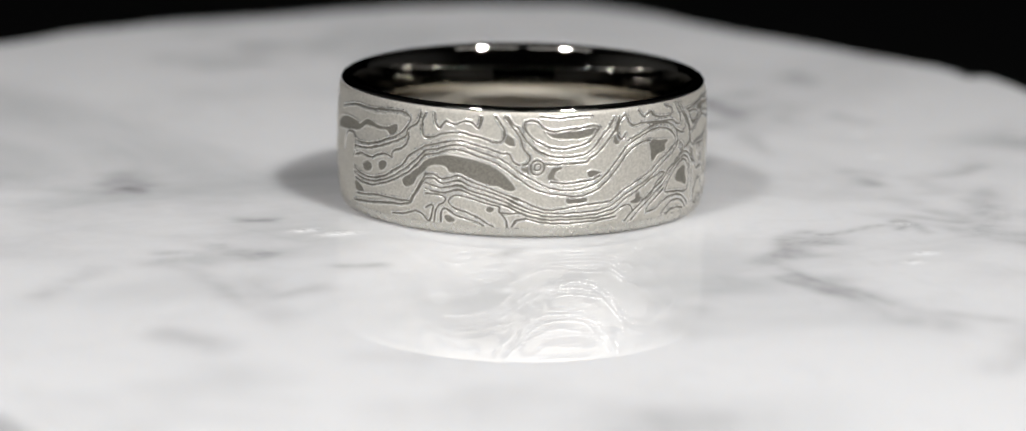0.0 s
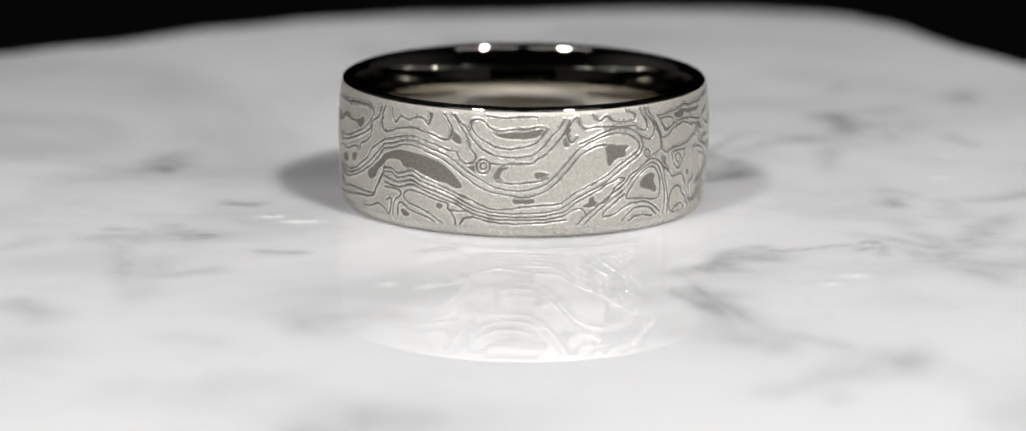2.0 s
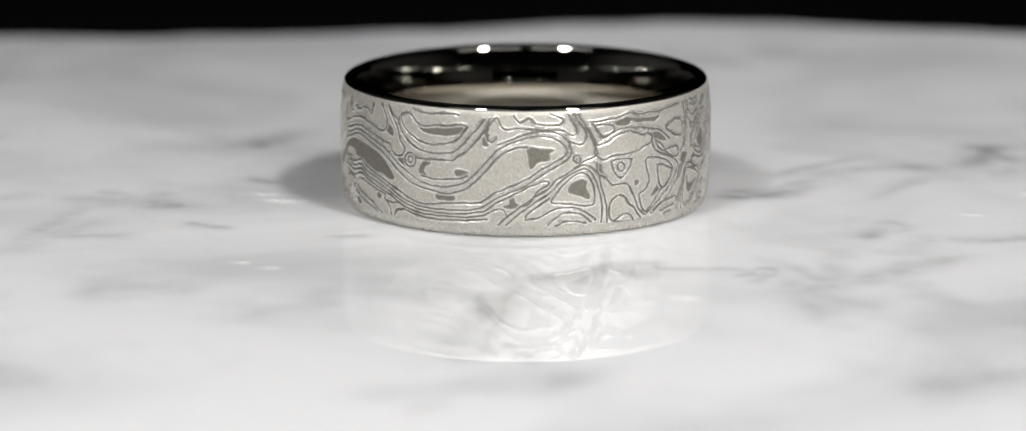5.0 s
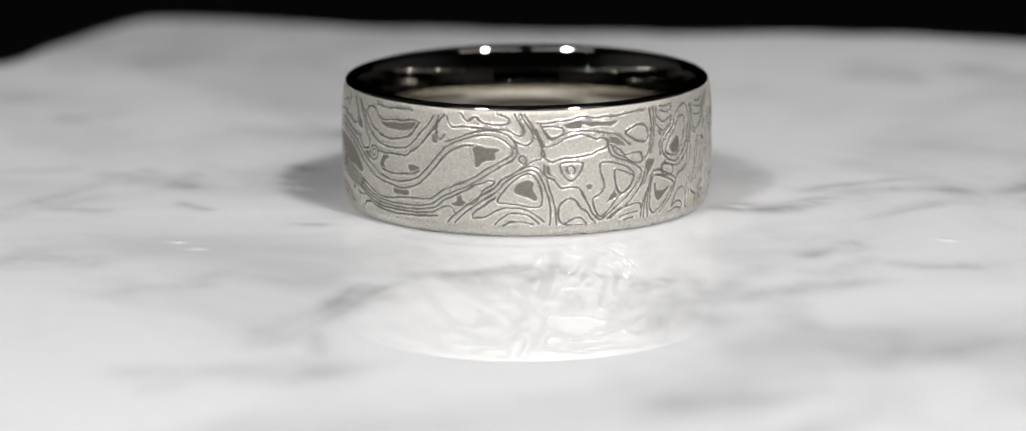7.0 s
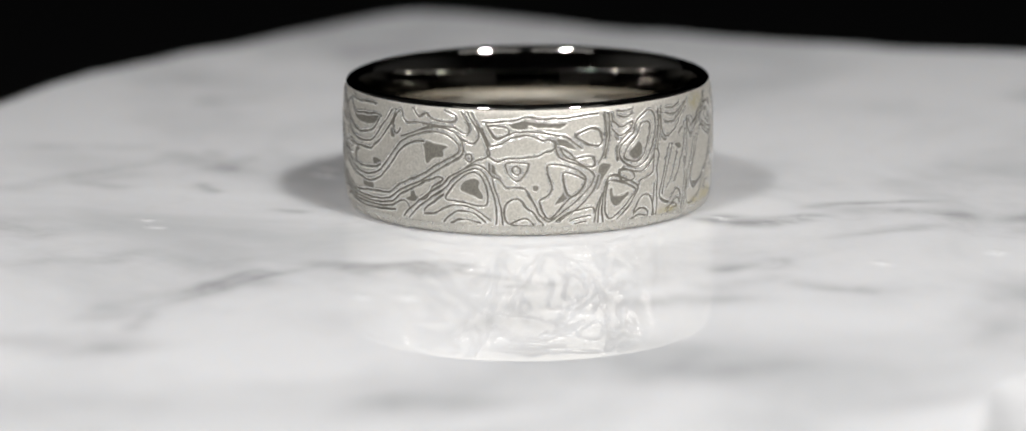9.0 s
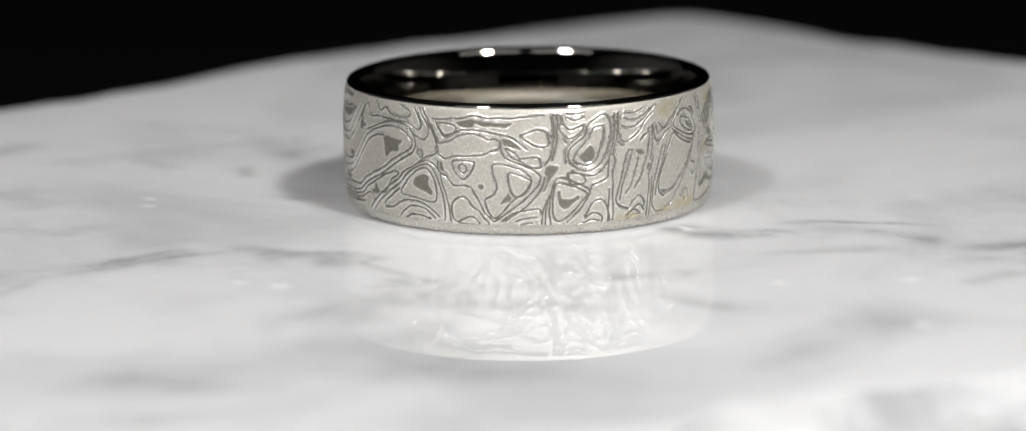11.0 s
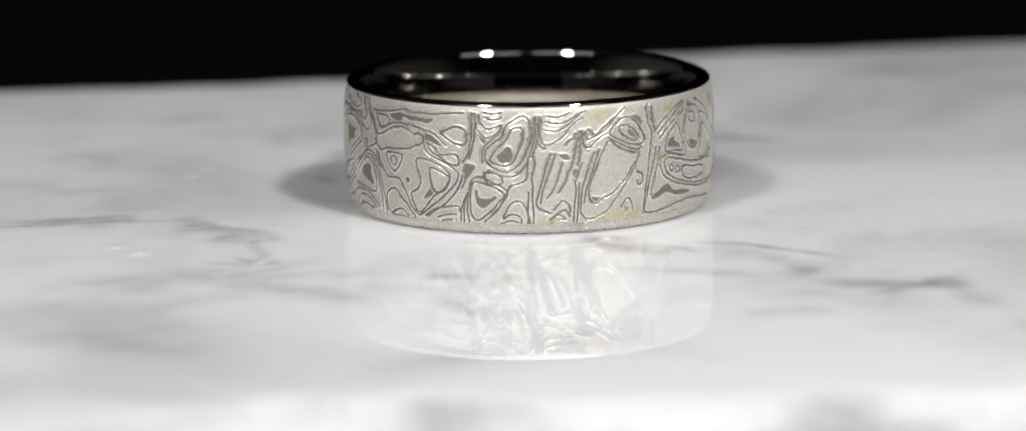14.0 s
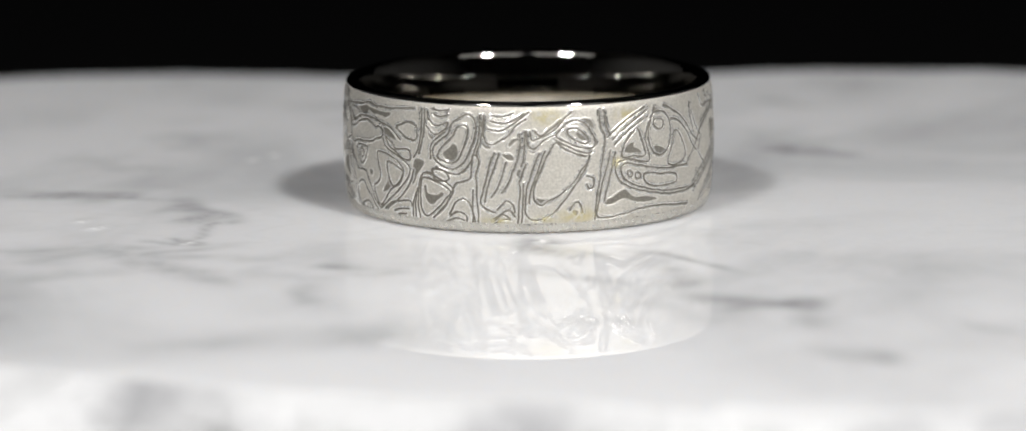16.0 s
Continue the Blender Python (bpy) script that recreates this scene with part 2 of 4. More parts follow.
def veins(x, y):
    """Grey smudges and thin veins, in millimetres on the slab's top."""
    wx, wy = x + 1.1 * ripple(x, y, 3.1, 7.0), y + 1.1 * ripple(x, y, 8.7, 7.0)
    torn = 0.82 + 0.42 * ripple(x, y, 5.5, 3.2)
    out = [np.zeros_like(x)]

    def smudge(cx, cy, long, wide, angle, depth):
        c, s = math.cos(radians(angle)), math.sin(radians(angle))
        a, b = (wx - cx) * c + (wy - cy) * s, (wy - cy) * c - (wx - cx) * s
        a = np.maximum(np.abs(a) - long * 0.75, 0) / (0.35 * long + 0.3)
        out[0] = np.maximum(out[0], depth * np.exp(-a * a - (b / (wide * 0.62)) ** 2))

    smudge(-15.4, -15.6, 1.4, .7, 27, .9)
    smudge(-18.3, -15.7, 1.9, 1.2, 154, .5)
    smudge(-16.7, -22.5, 5.2, 1.2, 117, .4)
    smudge(-12.6, -24.9, 2.8, 1.2, 52, .4)
    smudge(-24.3, 1.5, 1.5, 1.5, 151, .8)
    smudge(-15.7, -6.4, 1.0, 1, 4, .6)
    smudge(-17.8, 50.2, 3.0, 3, 20, .6)
    smudge(-23.6, 45.3, 3.0, 3, 11, .35)
    smudge(16.5, -10.4, 2.0, 1.8, 23, .8)
    smudge(17.4, -21.5, 4.2, .7, 119, .8)
    smudge(22.7, -26.8, 3.6, 1.2, 155, .6)
    smudge(22.7, -6.0, 2.0, .7, 112, .6)
    smudge(15.6, 29.4, 3.0, 3, 155, .3)
    smudge(-16.8, -34.2, 2.5, 2.5, 140, .4)
    smudge(8.0, -25.5, 2.0, 1.5, 120, .3)
    smudge(7.7, -47.0, 2.0, 2, 3, .35)
    smudge(21.0, 8.4, 1.2, 1.2, 157, .35)
    smudge(-6.5, -36.7, 2.0, 2, 175, .2)
    smudge(-16.7, -16.4, 3.6, 2, 22, .5)
    smudge(-8.7, -17.7, 1.2, 1.2, 18, .5)
    smudge(-0.5, -30.0, 2.0, 2, 18, .4)
    smudge(-24.4, 2.2, 2.0, 2, 72, .55)
    smudge(9.6, 10.4, 2.0, 2, 56, .75)
    smudge(13.1, 32.3, 3.0, 3, 34, .45)
    smudge(15.5, -8.9, 1.5, 1.2, 52, .55)
    smudge(18.9, -7.1, 2.6, .5, 39, .6)
    smudge(28.5, -7.5, 2.7, 2.2, 4, .4)
    smudge(26.2, -33.6, 4.6, 2.2, 48, .35)
    smudge(6.4, -49.7, 3.0, 2.2, 53, .35)
    smudge(26.6, 9.6, 2.0, 2, 47, .35)
    smudge(-16.6, -16.3, 2.6, 1.8, 46, .6)
    smudge(-0.4, -30.0, 1.5, 1.5, 61, .4)
    smudge(-38.1, -10.3, 2.0, 2, 74, .35)
    smudge(8.7, -27.7, 2.4, 2, 80, .35)
    smudge(17.4, -22.8, 2.9, 2, 101, .5)
    smudge(20.2, -26.5, 2.0, 2, 88, .45)
    smudge(24.3, -35.8, 2.0, 2, 48, .45)
    smudge(27.0, -31.1, 3.6, 2, 66, .35)
    smudge(27.1, -36.8, 1.5, 1.5, 87, .4)
    smudge(-20.3, 43.1, 3.0, 3, 33, .5)
    smudge(10.1, 11.8, 1.7, 1.6, 79, .65)
    smudge(27.1, -4.6, 3.1, 2, 89, .5)
    smudge(27.7, 1.7, 3.3, 2, 80, .4)
    smudge(43.7, -16.2, 3.1, 1.6, 69, .4)
    smudge(49.6, -15.9, 2.1, 1.6, 77, .4)
    smudge(-54.2, 4.6, 3.5, 3.5, 77, .6)
    smudge(-1.2, -14.0, 1.0, 1, 38, .5)
    smudge(20.6, -26.3, 3.7, 1.5, 124, .5)
    smudge(16.9, -20.7, 3.0, 1.2, 124, .65)
    smudge(27.2, -31.7, 3.2, 2, 58, .45)
    smudge(14.7, -13.0, 2.9, 1.5, 68, .5)
    smudge(43.5, -16.3, 4.2, 2, 75, .35)
    smudge(9.8, 11.3, 2.5, 1.4, 76, .65)
    smudge(21.1, 6.3, 1.4, 1.2, 96, .4)
    smudge(27.6, 10.3, 1.6, 1.5, 56, .5)
    smudge(41.9, 0.1, 3.1, 1.8, 94, .35)
    smudge(-24.0, -22.3, 3.8, 1.8, 77, .35)
    smudge(-17.4, -15.2, 2.0, 2, 72, .4)
    smudge(50.5, 6.5, 2.4, 1.8, 110, .4)
    smudge(17.3, -22.7, 4.9, .7, 110, .6)
    smudge(15.0, -11.8, 2.8, 1.4, 76, .65)
    smudge(28.1, -7.6, 2.8, 2, 108, .45)
    smudge(24.0, -3.6, 3.5, 1.5, 157, .4)
    smudge(44.0, -17.4, 3.8, 2, 98, .3)
    smudge(50.2, -16.7, 3.1, 2.2, 90, .35)
    smudge(7.9, 18.8, 3.4, 1, 86, .6)
    smudge(14.9, 17.0, 3.7, 1.2, 100, .4)
    smudge(32.0, 19.1, 2.6, 2.6, 93, .35)
    smudge(16.7, 26.8, 2.3, 1.6, 103, .4)
    smudge(-13.9, -25.4, 4.2, 2, 104, .3)
    smudge(40.9, -3.5, 3.3, 2, 137, .3)
    smudge(16.4, -21.9, 3.7, 1.2, 114, .5)
    smudge(15.0, -12.5, 2.1, 1.5, 90, .65)
    smudge(26.8, -4.6, 6.9, 1.8, 125, .35)
    smudge(43.0, -1.9, 2.8, 2, 118, .3)
    smudge(9.4, 13.7, 1.6, 1, 83, .6)
    smudge(11.1, 20.4, 3.8, 1.6, 61, .45)
    smudge(13.5, 28.8, 3.4, 1.8, 97, .5)
    smudge(21.9, 25.9, 1.6, 1.6, 139, .4)
    smudge(16.7, -22.4, 4.1, .8, 123, .65)
    smudge(15.3, -12.3, 2.1, 1.6, 108, .6)
    smudge(21.7, -5.6, 1.1, .7, 92, .7)
    smudge(27.5, -8.7, 4.2, 1.4, 139, .4)
    smudge(31.0, -2.9, 3.1, 1.8, 155, .35)
    smudge(24.9, 5.8, 2.3, 2, 115, .4)
    smudge(35.8, 16.3, 6.0, 3, 152, .3)
    smudge(14.1, 29.4, 2.5, 1.4, 140, .65)
    smudge(19.4, 40.2, 1.8, 1.8, 112, .6)
    smudge(10.6, 41.0, 1.7, 1, 70, .5)
    smudge(-23.7, 3.8, 2.0, 2, 114, .45)
    smudge(-48.1, -12.9, 3.0, 3, 111, .4)
    smudge(-1.9, -31.4, 2.4, 2.4, 117, .35)
    faint = np.clip(ripple(x * 0.8 + y * 0.5, y - x * 0.3, 12.3, 16.0, 4) * 0.8 - 0.08, 0, 0.3)
    edges = 1 - np.clip(np.abs(ripple(x + 0.4 * y, y, 21.9, 22.0, 4)) / 0.03, 0, 1)
    return np.clip(out[0] * np.clip(torn, 0.25, 1.25) * 0.84 + faint * 0.45 + edges * 0.06, 0, 0.8)


def slab():
    cols, inner = 540, 130
    ang = np.arange(cols) / cols * 2 * np.pi
    at, far = np.array(OUTLINE).T
    rim = np.interp(np.degrees(ang), at, far)
    rim = np.convolve(np.concatenate([rim[-3:], rim, rim[:3]]), np.ones(7) / 7, "valid")
    slope = np.clip((np.degrees(ang) - 7) / 2, 0, 1) * np.clip((19 - np.degrees(ang)) / 4, 0, 1)  # a smooth slanting break across one corner
    rim += 0.55 * ripple(np.cos(ang) * 60, np.sin(ang) * 60, 2.2, 6.0, 4)
    rim += np.where((np.degrees(ang) > 52) & (np.degrees(ang) < 265), -1.7 - 0.9 * np.clip((np.degrees(ang) - 100) / 10, 0, 1), 0.9 * np.clip((52 - np.degrees(ang)) / 20, -1, 1))
    share = np.linspace(0.0, 1.0, inner)
    rows = [np.stack([rim * q * np.cos(ang), rim * q * np.sin(ang), 0 * ang], -1) for q in np.maximum(share, 0.004)]
    # a chipped arris, then the rough broken side down to a level foot
    down = np.array((0.03, 0.12, 0.3, 0.6, 1.0, 1.5, 2.2, 3.0, 4.0, 5.2, 7.0, 9.0, 11.5, 14.0, 16.5, 19.0, 20.6))
    tilt = LEAN.to_3x3().inverted()
    foot_up = tilt @ Vector((0, 0, 1))
    for k, d in enumerate(down):
        r = rim + 1.9 * (1 - math.exp(-d / 0.7)) + min(d, 3) * 0.25 + (0.25 + 0.09 * d) * min(1, d * 3) * ripple(np.cos(ang) * 60 + d * 1.3, np.sin(ang) * 60 - d, 9.1, 4.5, 4) - max(0, d - 12) * 0.2
        r = r + slope * min(d, 5.2) * 1.1 * max(0, 1 - max(0, d - 7) / 13)
        x, y = r * np.cos(ang), r * np.sin(ang)
        level = -(x * foot_up.x + y * foot_up.y) / foot_up.z - 21.9 / foot_up.z
        z = np.minimum(-d + 0.18 * ripple(x, y, 15.0 + d, 3.0, 2) * min(d, 1), 0) if k < len(down) - 1 else level
        rows.append(np.stack([x, y, np.maximum(z, level)], -1))
    last = rows[-1]
    rows.append(np.stack([last[:, 0] * 0.02, last[:, 1] * 0.02, -(last[:, 0] * foot_up.x + last[:, 1] * foot_up.y) * 0.02 / foot_up.z - 21.9 / foot_up.z], -1))
    pts = np.concatenate(rows)
    faces = grid_faces(len(rows), cols)
    hub = len(pts)
    pts = np.concatenate([pts, [[0, 0, 0]]])
    faces += [(hub, (j + 1) % cols, j) for j in range(cols)]
    faces = [f[::-1] for f in faces]
    faces.append([(len(rows) - 1) * cols + j for j in range(cols)])
    ob = part("marble_slab", (pts * 0.001).tolist(), faces, [MARBLE, BROKEN])
    kinds = np.zeros(len(faces), "i")
    kinds[(inner - 1) * cols:(len(rows) - 1) * cols] = 1
    kinds[-1] = 1
    ob.data.polygons.foreach_set("material_index", kinds)
    values = np.zeros(len(pts))
    top = inner * cols
    values[:top] = veins(pts[:top, 0], pts[:top, 1])
    values[hub] = values[0]
    field(ob, "vein", values)
    marks = np.zeros(len(pts))
    marks[:top] = chips(pts[:top, 0], pts[:top, 1])
    field(ob, "chip", marks)
    return tagged(ob, "polished white marble slab with grey veins and broken edges", "marble slab", kind="thing")


SLAB = slab()


# ---- the ring ----
def figure(u, v):
    """The forged pattern at u degrees round the band and v of its height, in millimetres:
    how far each spot lies from the nearest etched seam, and how deep inside the ponds of the darker alloy."""
    x, y = np.radians(u) * 11.0, v * 6.64
    wx, wy = x + 0.035 * ripple(x, y, 4.4, 0.45, 1), y + 0.035 * ripple(x, y, 6.6, 0.45, 1)
    seam, dark = np.full(u.shape, 0.6), np.full(u.shape, -0.6)
    around = 11.0 * 2 * math.pi

    def rounded(points, closed):
        q = np.array(points) * (math.radians(11.0), 6.64)
        n, out = len(q), []
        for i in range(n if closed else n - 1):
            a, b, c, d = (q[(i + k) % n] if closed else q[min(max(i + k, 0), n - 1)] for k in (-1, 0, 1, 2))
            for t in (0.0, 0.25, 0.5, 0.75):
                out.append(0.5 * (2 * b + (c - a) * t + (2 * a - 5 * b + 4 * c - d) * t * t + (3 * b - a - 3 * c + d) * t ** 3))
        return np.array(out + ([q[0]] if closed else [q[-1]]))

    def away(q, margin):
        """Where the line q is near, the distance to it, and whether each point is inside it."""
        (x0, y0), (x1, y1) = q.min(0) - margin, q.max(0) + margin
        at = np.nonzero((wx > x0) & (wx < x1) & (wy > y0) & (wy < y1))
        px, py = wx[at], wy[at]
        far, inside = np.full(px.shape, 9.0), np.zeros(px.shape, bool)
        for (ax, ay), (bx, by) in zip(q, q[1:]):
            ex, ey = bx - ax, by - ay
            t = np.clip(((px - ax) * ex + (py - ay) * ey) / (ex * ex + ey * ey + 1e-12), 0, 1)
            far = np.minimum(far, (px - ax - t * ex) ** 2 + (py - ay - t * ey) ** 2)
            if abs(ey) > 1e-9:
                inside ^= ((ay > py) != (by > py)) & (px < ax + (py - ay) * ex / ey)
        return at, np.sqrt(far), inside

    def everywhere(points, closed):
        """The traced figure, and its like on the far side of the band, where the billet's layers run on."""
        q = rounded(points, closed)
        yield q
        middle = q[:, 0].mean()
        if 7.7 < middle < 24.5:
            yield q + (31.7, 0)
        if q[:, 0].max() > 37:
            yield q - (around, 0)

    def groove(points, closed=False):
        for q in everywhere(points, closed):
            at, far, _ = away(q, 0.5)
            seam[at] = np.minimum(seam[at], far)

    def island(points):
        groove(points, True)

    def pond(points):
        for q in everywhere(points, True):
            at, far, inside = away(q, 0.5)
            dark[at] = np.maximum(dark[at], np.where(inside, far, -far))

    # squiggles and boats along the upper edge, the long wave, its dark tongue
    groove([(-27.6, 0.954), (-27.1, 0.89), (-25.5, 0.838), (-23.5, 0.9), (-20.9, 0.873), (-17.9, 0.909), (-15.1, 0.9), (-13.2, 0.862), (-12.5, 0.951)])
    groove([(-30.2, 0.745), (-27.2, 0.754), (-24.4, 0.789), (-18.8, 0.812), (-15.4, 0.793), (-12, 0.778), (-8.7, 0.746), (-6, 0.758), (-5.4, 0.848), (-8.1, 0.963)])
    pond([(-5.5, 0.848), (-4.2, 0.812), (-2.7, 0.776), (-2.3, 0.725), (-3.8, 0.719), (-5.6, 0.764)])
    groove([(-30.1, 0.669), (-25.7, 0.702), (-22.2, 0.729), (-18, 0.735), (-13.9, 0.711), (-9.3, 0.679), (-6, 0.651), (-3.8, 0.649), (-2.8, 0.587), (-0.8, 0.551), (1.6, 0.57), (2.4, 0.622), (0.4, 0.693), (-0.3, 0.768), (-2.3, 0.851), (-5.1, 0.966)])
    groove([(-30.1, 0.629), (-25.7, 0.659), (-22.1, 0.693), (-18, 0.697), (-13.9, 0.664), (-9.3, 0.628), (-6, 0.594), (-2.7, 0.53), (0.5, 0.466), (3.8, 0.418), (7.7, 0.36), (11.6, 0.332), (16.3, 0.327), (20.4, 0.351), (23.9, 0.396)])
    groove([(-30.1, 0.591), (-25.6, 0.621), (-22.1, 0.655), (-17.9, 0.656), (-13.2, 0.618), (-9.2, 0.583), (-6, 0.537), (-2.7, 0.47), (0.5, 0.404), (3.8, 0.347), (7.7, 0.308), (11.7, 0.288), (16.4, 0.271), (20.5, 0.293), (23.9, 0.336)])
    pond([(-30, 0.54), (-25.6, 0.592), (-22.1, 0.606), (-17.9, 0.597), (-13.2, 0.574), (-9.2, 0.543), (-5.9, 0.48), (-3.3, 0.406), (-2, 0.35), (-2.7, 0.326), (-4.6, 0.328), (-7.2, 0.364), (-9.8, 0.366), (-13.1, 0.393), (-16.5, 0.434), (-19.2, 0.453), (-22, 0.459), (-23.4, 0.503), (-27, 0.511), (-30, 0.479)])
    groove([(-30, 0.419), (-27, 0.425), (-24.5, 0.395), (-19.2, 0.434), (-15.8, 0.398), (-9.1, 0.338), (-3.9, 0.281), (0.6, 0.235), (3.9, 0.187), (7.8, 0.157), (11.8, 0.164), (17.2, 0.186), (22.7, 0.196), (27.8, 0.207)])
    groove([(-30, 0.383), (-27, 0.387), (-24.5, 0.356), (-19.2, 0.392), (-15.8, 0.355), (-9.1, 0.304), (-3.9, 0.248), (0.6, 0.187), (6.5, 0.134), (11.8, 0.125), (17.3, 0.124), (22.8, 0.133), (27.9, 0.163)])
    groove([(-30, 0.34), (-24.5, 0.316), (-19.2, 0.351), (-15.8, 0.315), (-9.1, 0.265), (-3.9, 0.213), (0.7, 0.154), (6.6, 0.103), (11.9, 0.095), (18.7, 0.09), (23.6, 0.106), (28.7, 0.13)])
    groove([(-30, 0.29), (-24.5, 0.273), (-19.2, 0.311), (-15.1, 0.28), (-9.1, 0.226), (-3.9, 0.184), (0.7, 0.118), (6.6, 0.073), (11.9, 0.066), (18.7, 0.066), (24.4, 0.074), (28.8, 0.098)])
    groove([(1.4, 0.083), (6.6, 0.044), (13.3, 0.031), (20.2, 0.04), (24.5, 0.048), (29.7, 0.064)])
    groove([(-30.1, 0.247), (-25.6, 0.252), (-23.4, 0.23), (-23.8, 0.19), (-25.7, 0.155), (-26.9, 0.086), (-27.4, 0.001)])
    groove([(-28.9, -0.004), (-27.5, 0.133), (-28.3, 0.155), (-30.2, 0.123)])
    groove([(-21.7, 0.239), (-22.4, 0.194), (-20.7, 0.15), (-17.2, 0.12), (-13.2, 0.079), (-10.5, 0.029), (-8.6, 0.008)])
    groove([(-25.1, 0.009), (-24.6, 0.109), (-23.2, 0.133), (-20, 0.083), (-15.9, 0.054), (-13.2, 0.032), (-11.3, -0)])
    pond([(-23.8, 0.057), (-22.5, 0.076), (-20.4, 0.047), (-21.1, 0.021), (-22.9, 0.016)])
    groove([(-21.7, 0.239), (-19.2, 0.265), (-15.1, 0.241), (-9.8, 0.202), (-6.5, 0.181), (-6.6, 0.142), (-4.7, 0.076), (-4.3, 0.007)])
    pond([(-10.1, 0.176), (-8.8, 0.188), (-8.3, 0.15), (-9.5, 0.125), (-10.5, 0.143)])
    groove([(-6.5, 0.129), (-2.6, 0.123), (0, 0.134)])
    groove([(-2.9, 0.008), (-1.3, 0.065), (1, 0.075)])
    groove([(-4.4, 0.966), (-2.8, 0.903), (-0.8, 0.857), (1.1, 0.765), (4.3, 0.684), (7.5, 0.636), (11.5, 0.617), (16.1, 0.62), (19.5, 0.643), (22.3, 0.71), (24.4, 0.785), (26.8, 0.855), (28.8, 0.935)])
    groove([(6.9, 0.561), (10.2, 0.555), (13.5, 0.564), (18.9, 0.564), (20.6, 0.6), (23.7, 0.654), (26.6, 0.752), (29, 0.831), (30.6, 0.93)])
    island([(0.6, 0.908), (2.9, 0.936), (4.8, 0.918), (6.5, 0.871), (10.1, 0.842), (13.4, 0.858), (18.1, 0.865), (20.9, 0.881), (23.4, 0.866), (22.6, 0.817), (20.5, 0.745), (16.8, 0.708), (12.7, 0.689), (8.8, 0.702), (5.5, 0.74), (2.9, 0.787), (1.3, 0.843)])
    pond([(7.5, 0.852), (10.1, 0.83), (14.1, 0.846), (18.1, 0.86), (23, 0.867), (22.7, 0.817), (19.5, 0.783), (15.4, 0.773), (10.1, 0.782), (7.8, 0.817)])
    groove([(5.5, 0.97), (10.1, 0.953), (16.8, 0.966), (21, 0.963)])
    island([(4.6, 0.595), (6.3, 0.57), (6.6, 0.523), (5.7, 0.479), (4, 0.472), (2.8, 0.504), (2.8, 0.561)])
    island([(4, 0.557), (5.3, 0.565), (5.6, 0.533), (4.7, 0.508), (3.7, 0.523)])
    pond([(0.5, 0.57), (2.7, 0.561), (2.8, 0.476), (1.5, 0.475), (-0.2, 0.513)])
    pond([(9.5, 0.544), (11.2, 0.549), (11.8, 0.52), (10.2, 0.492), (9.6, 0.445), (10.9, 0.406), (8.6, 0.404), (7.7, 0.446), (8.2, 0.494)])
    pond([(19.9, 0.481), (22, 0.486), (24.2, 0.472), (23.8, 0.44), (21.7, 0.429), (20.3, 0.432)])
    groove([(8.6, 0.404), (11.6, 0.39), (14.6, 0.391), (17.6, 0.398), (21, 0.408), (23.8, 0.44)])
    pond([(14, 0.268), (19.1, 0.267), (19.4, 0.212), (14.1, 0.21)])
    pond([(28.8, 0.756), (30.7, 0.761), (30.3, 0.705), (28.8, 0.709)])
    groove([(-72.5, 0.827), (-66.4, 0.875), (-60.1, 0.904), (-52.4, 0.906), (-44.2, 0.929), (-38.8, 0.932), (-36.1, 0.904), (-36, 0.857), (-37.9, 0.787), (-40.8, 0.719), (-46.3, 0.656), (-51.5, 0.603), (-57.5, 0.582), (-61, 0.583)])
    groove([(-32.2, 0.949), (-33.5, 0.851), (-36.7, 0.788), (-37.4, 0.723), (-42.5, 0.654), (-49.3, 0.585), (-54.9, 0.547), (-61.7, 0.531)])
    pond([(-75.8, 0.707), (-67.5, 0.763), (-61.4, 0.756), (-59.2, 0.738), (-54.3, 0.802), (-49.7, 0.775), (-45.6, 0.775), (-41, 0.813), (-41.3, 0.745), (-43.4, 0.708), (-45.5, 0.743), (-50.7, 0.746), (-55.3, 0.748), (-59, 0.691), (-69, 0.647), (-77.1, 0.63)])
    pond([(-60, 0.898), (-52.4, 0.91), (-45.1, 0.925), (-38.8, 0.932), (-36.1, 0.898), (-37.8, 0.892), (-41.3, 0.912), (-50.1, 0.883), (-58.5, 0.881)])
    groove([(-30.6, 0.945), (-31.4, 0.886), (-31.5, 0.81), (-30.8, 0.747), (-28.7, 0.738)])
    pond([(-56.8, 0.397), (-54.3, 0.43), (-52, 0.411), (-52.4, 0.366), (-55, 0.342), (-56.6, 0.359)])
    pond([(-48.7, 0.442), (-46.7, 0.472), (-45, 0.456), (-45.7, 0.408), (-48, 0.384)])
    groove([(-60.9, 0.457), (-57.4, 0.485), (-52.5, 0.472), (-49.3, 0.508), (-45.2, 0.536), (-42.9, 0.518), (-42.4, 0.572), (-37.3, 0.647), (-36.2, 0.762)])
    groove([(-62.5, 0.35), (-59, 0.301), (-52.7, 0.296), (-46.2, 0.338), (-42.4, 0.404), (-38.9, 0.458), (-35.6, 0.568), (-30.1, 0.669)])
    groove([(-62.7, 0.29), (-57.7, 0.259), (-51.6, 0.268), (-46.3, 0.305), (-39.7, 0.397), (-35.5, 0.485), (-30.1, 0.627)])
    groove([(-62.1, 0.24), (-54, 0.226), (-47.4, 0.264), (-40.6, 0.344), (-35.5, 0.433), (-30.1, 0.591)])
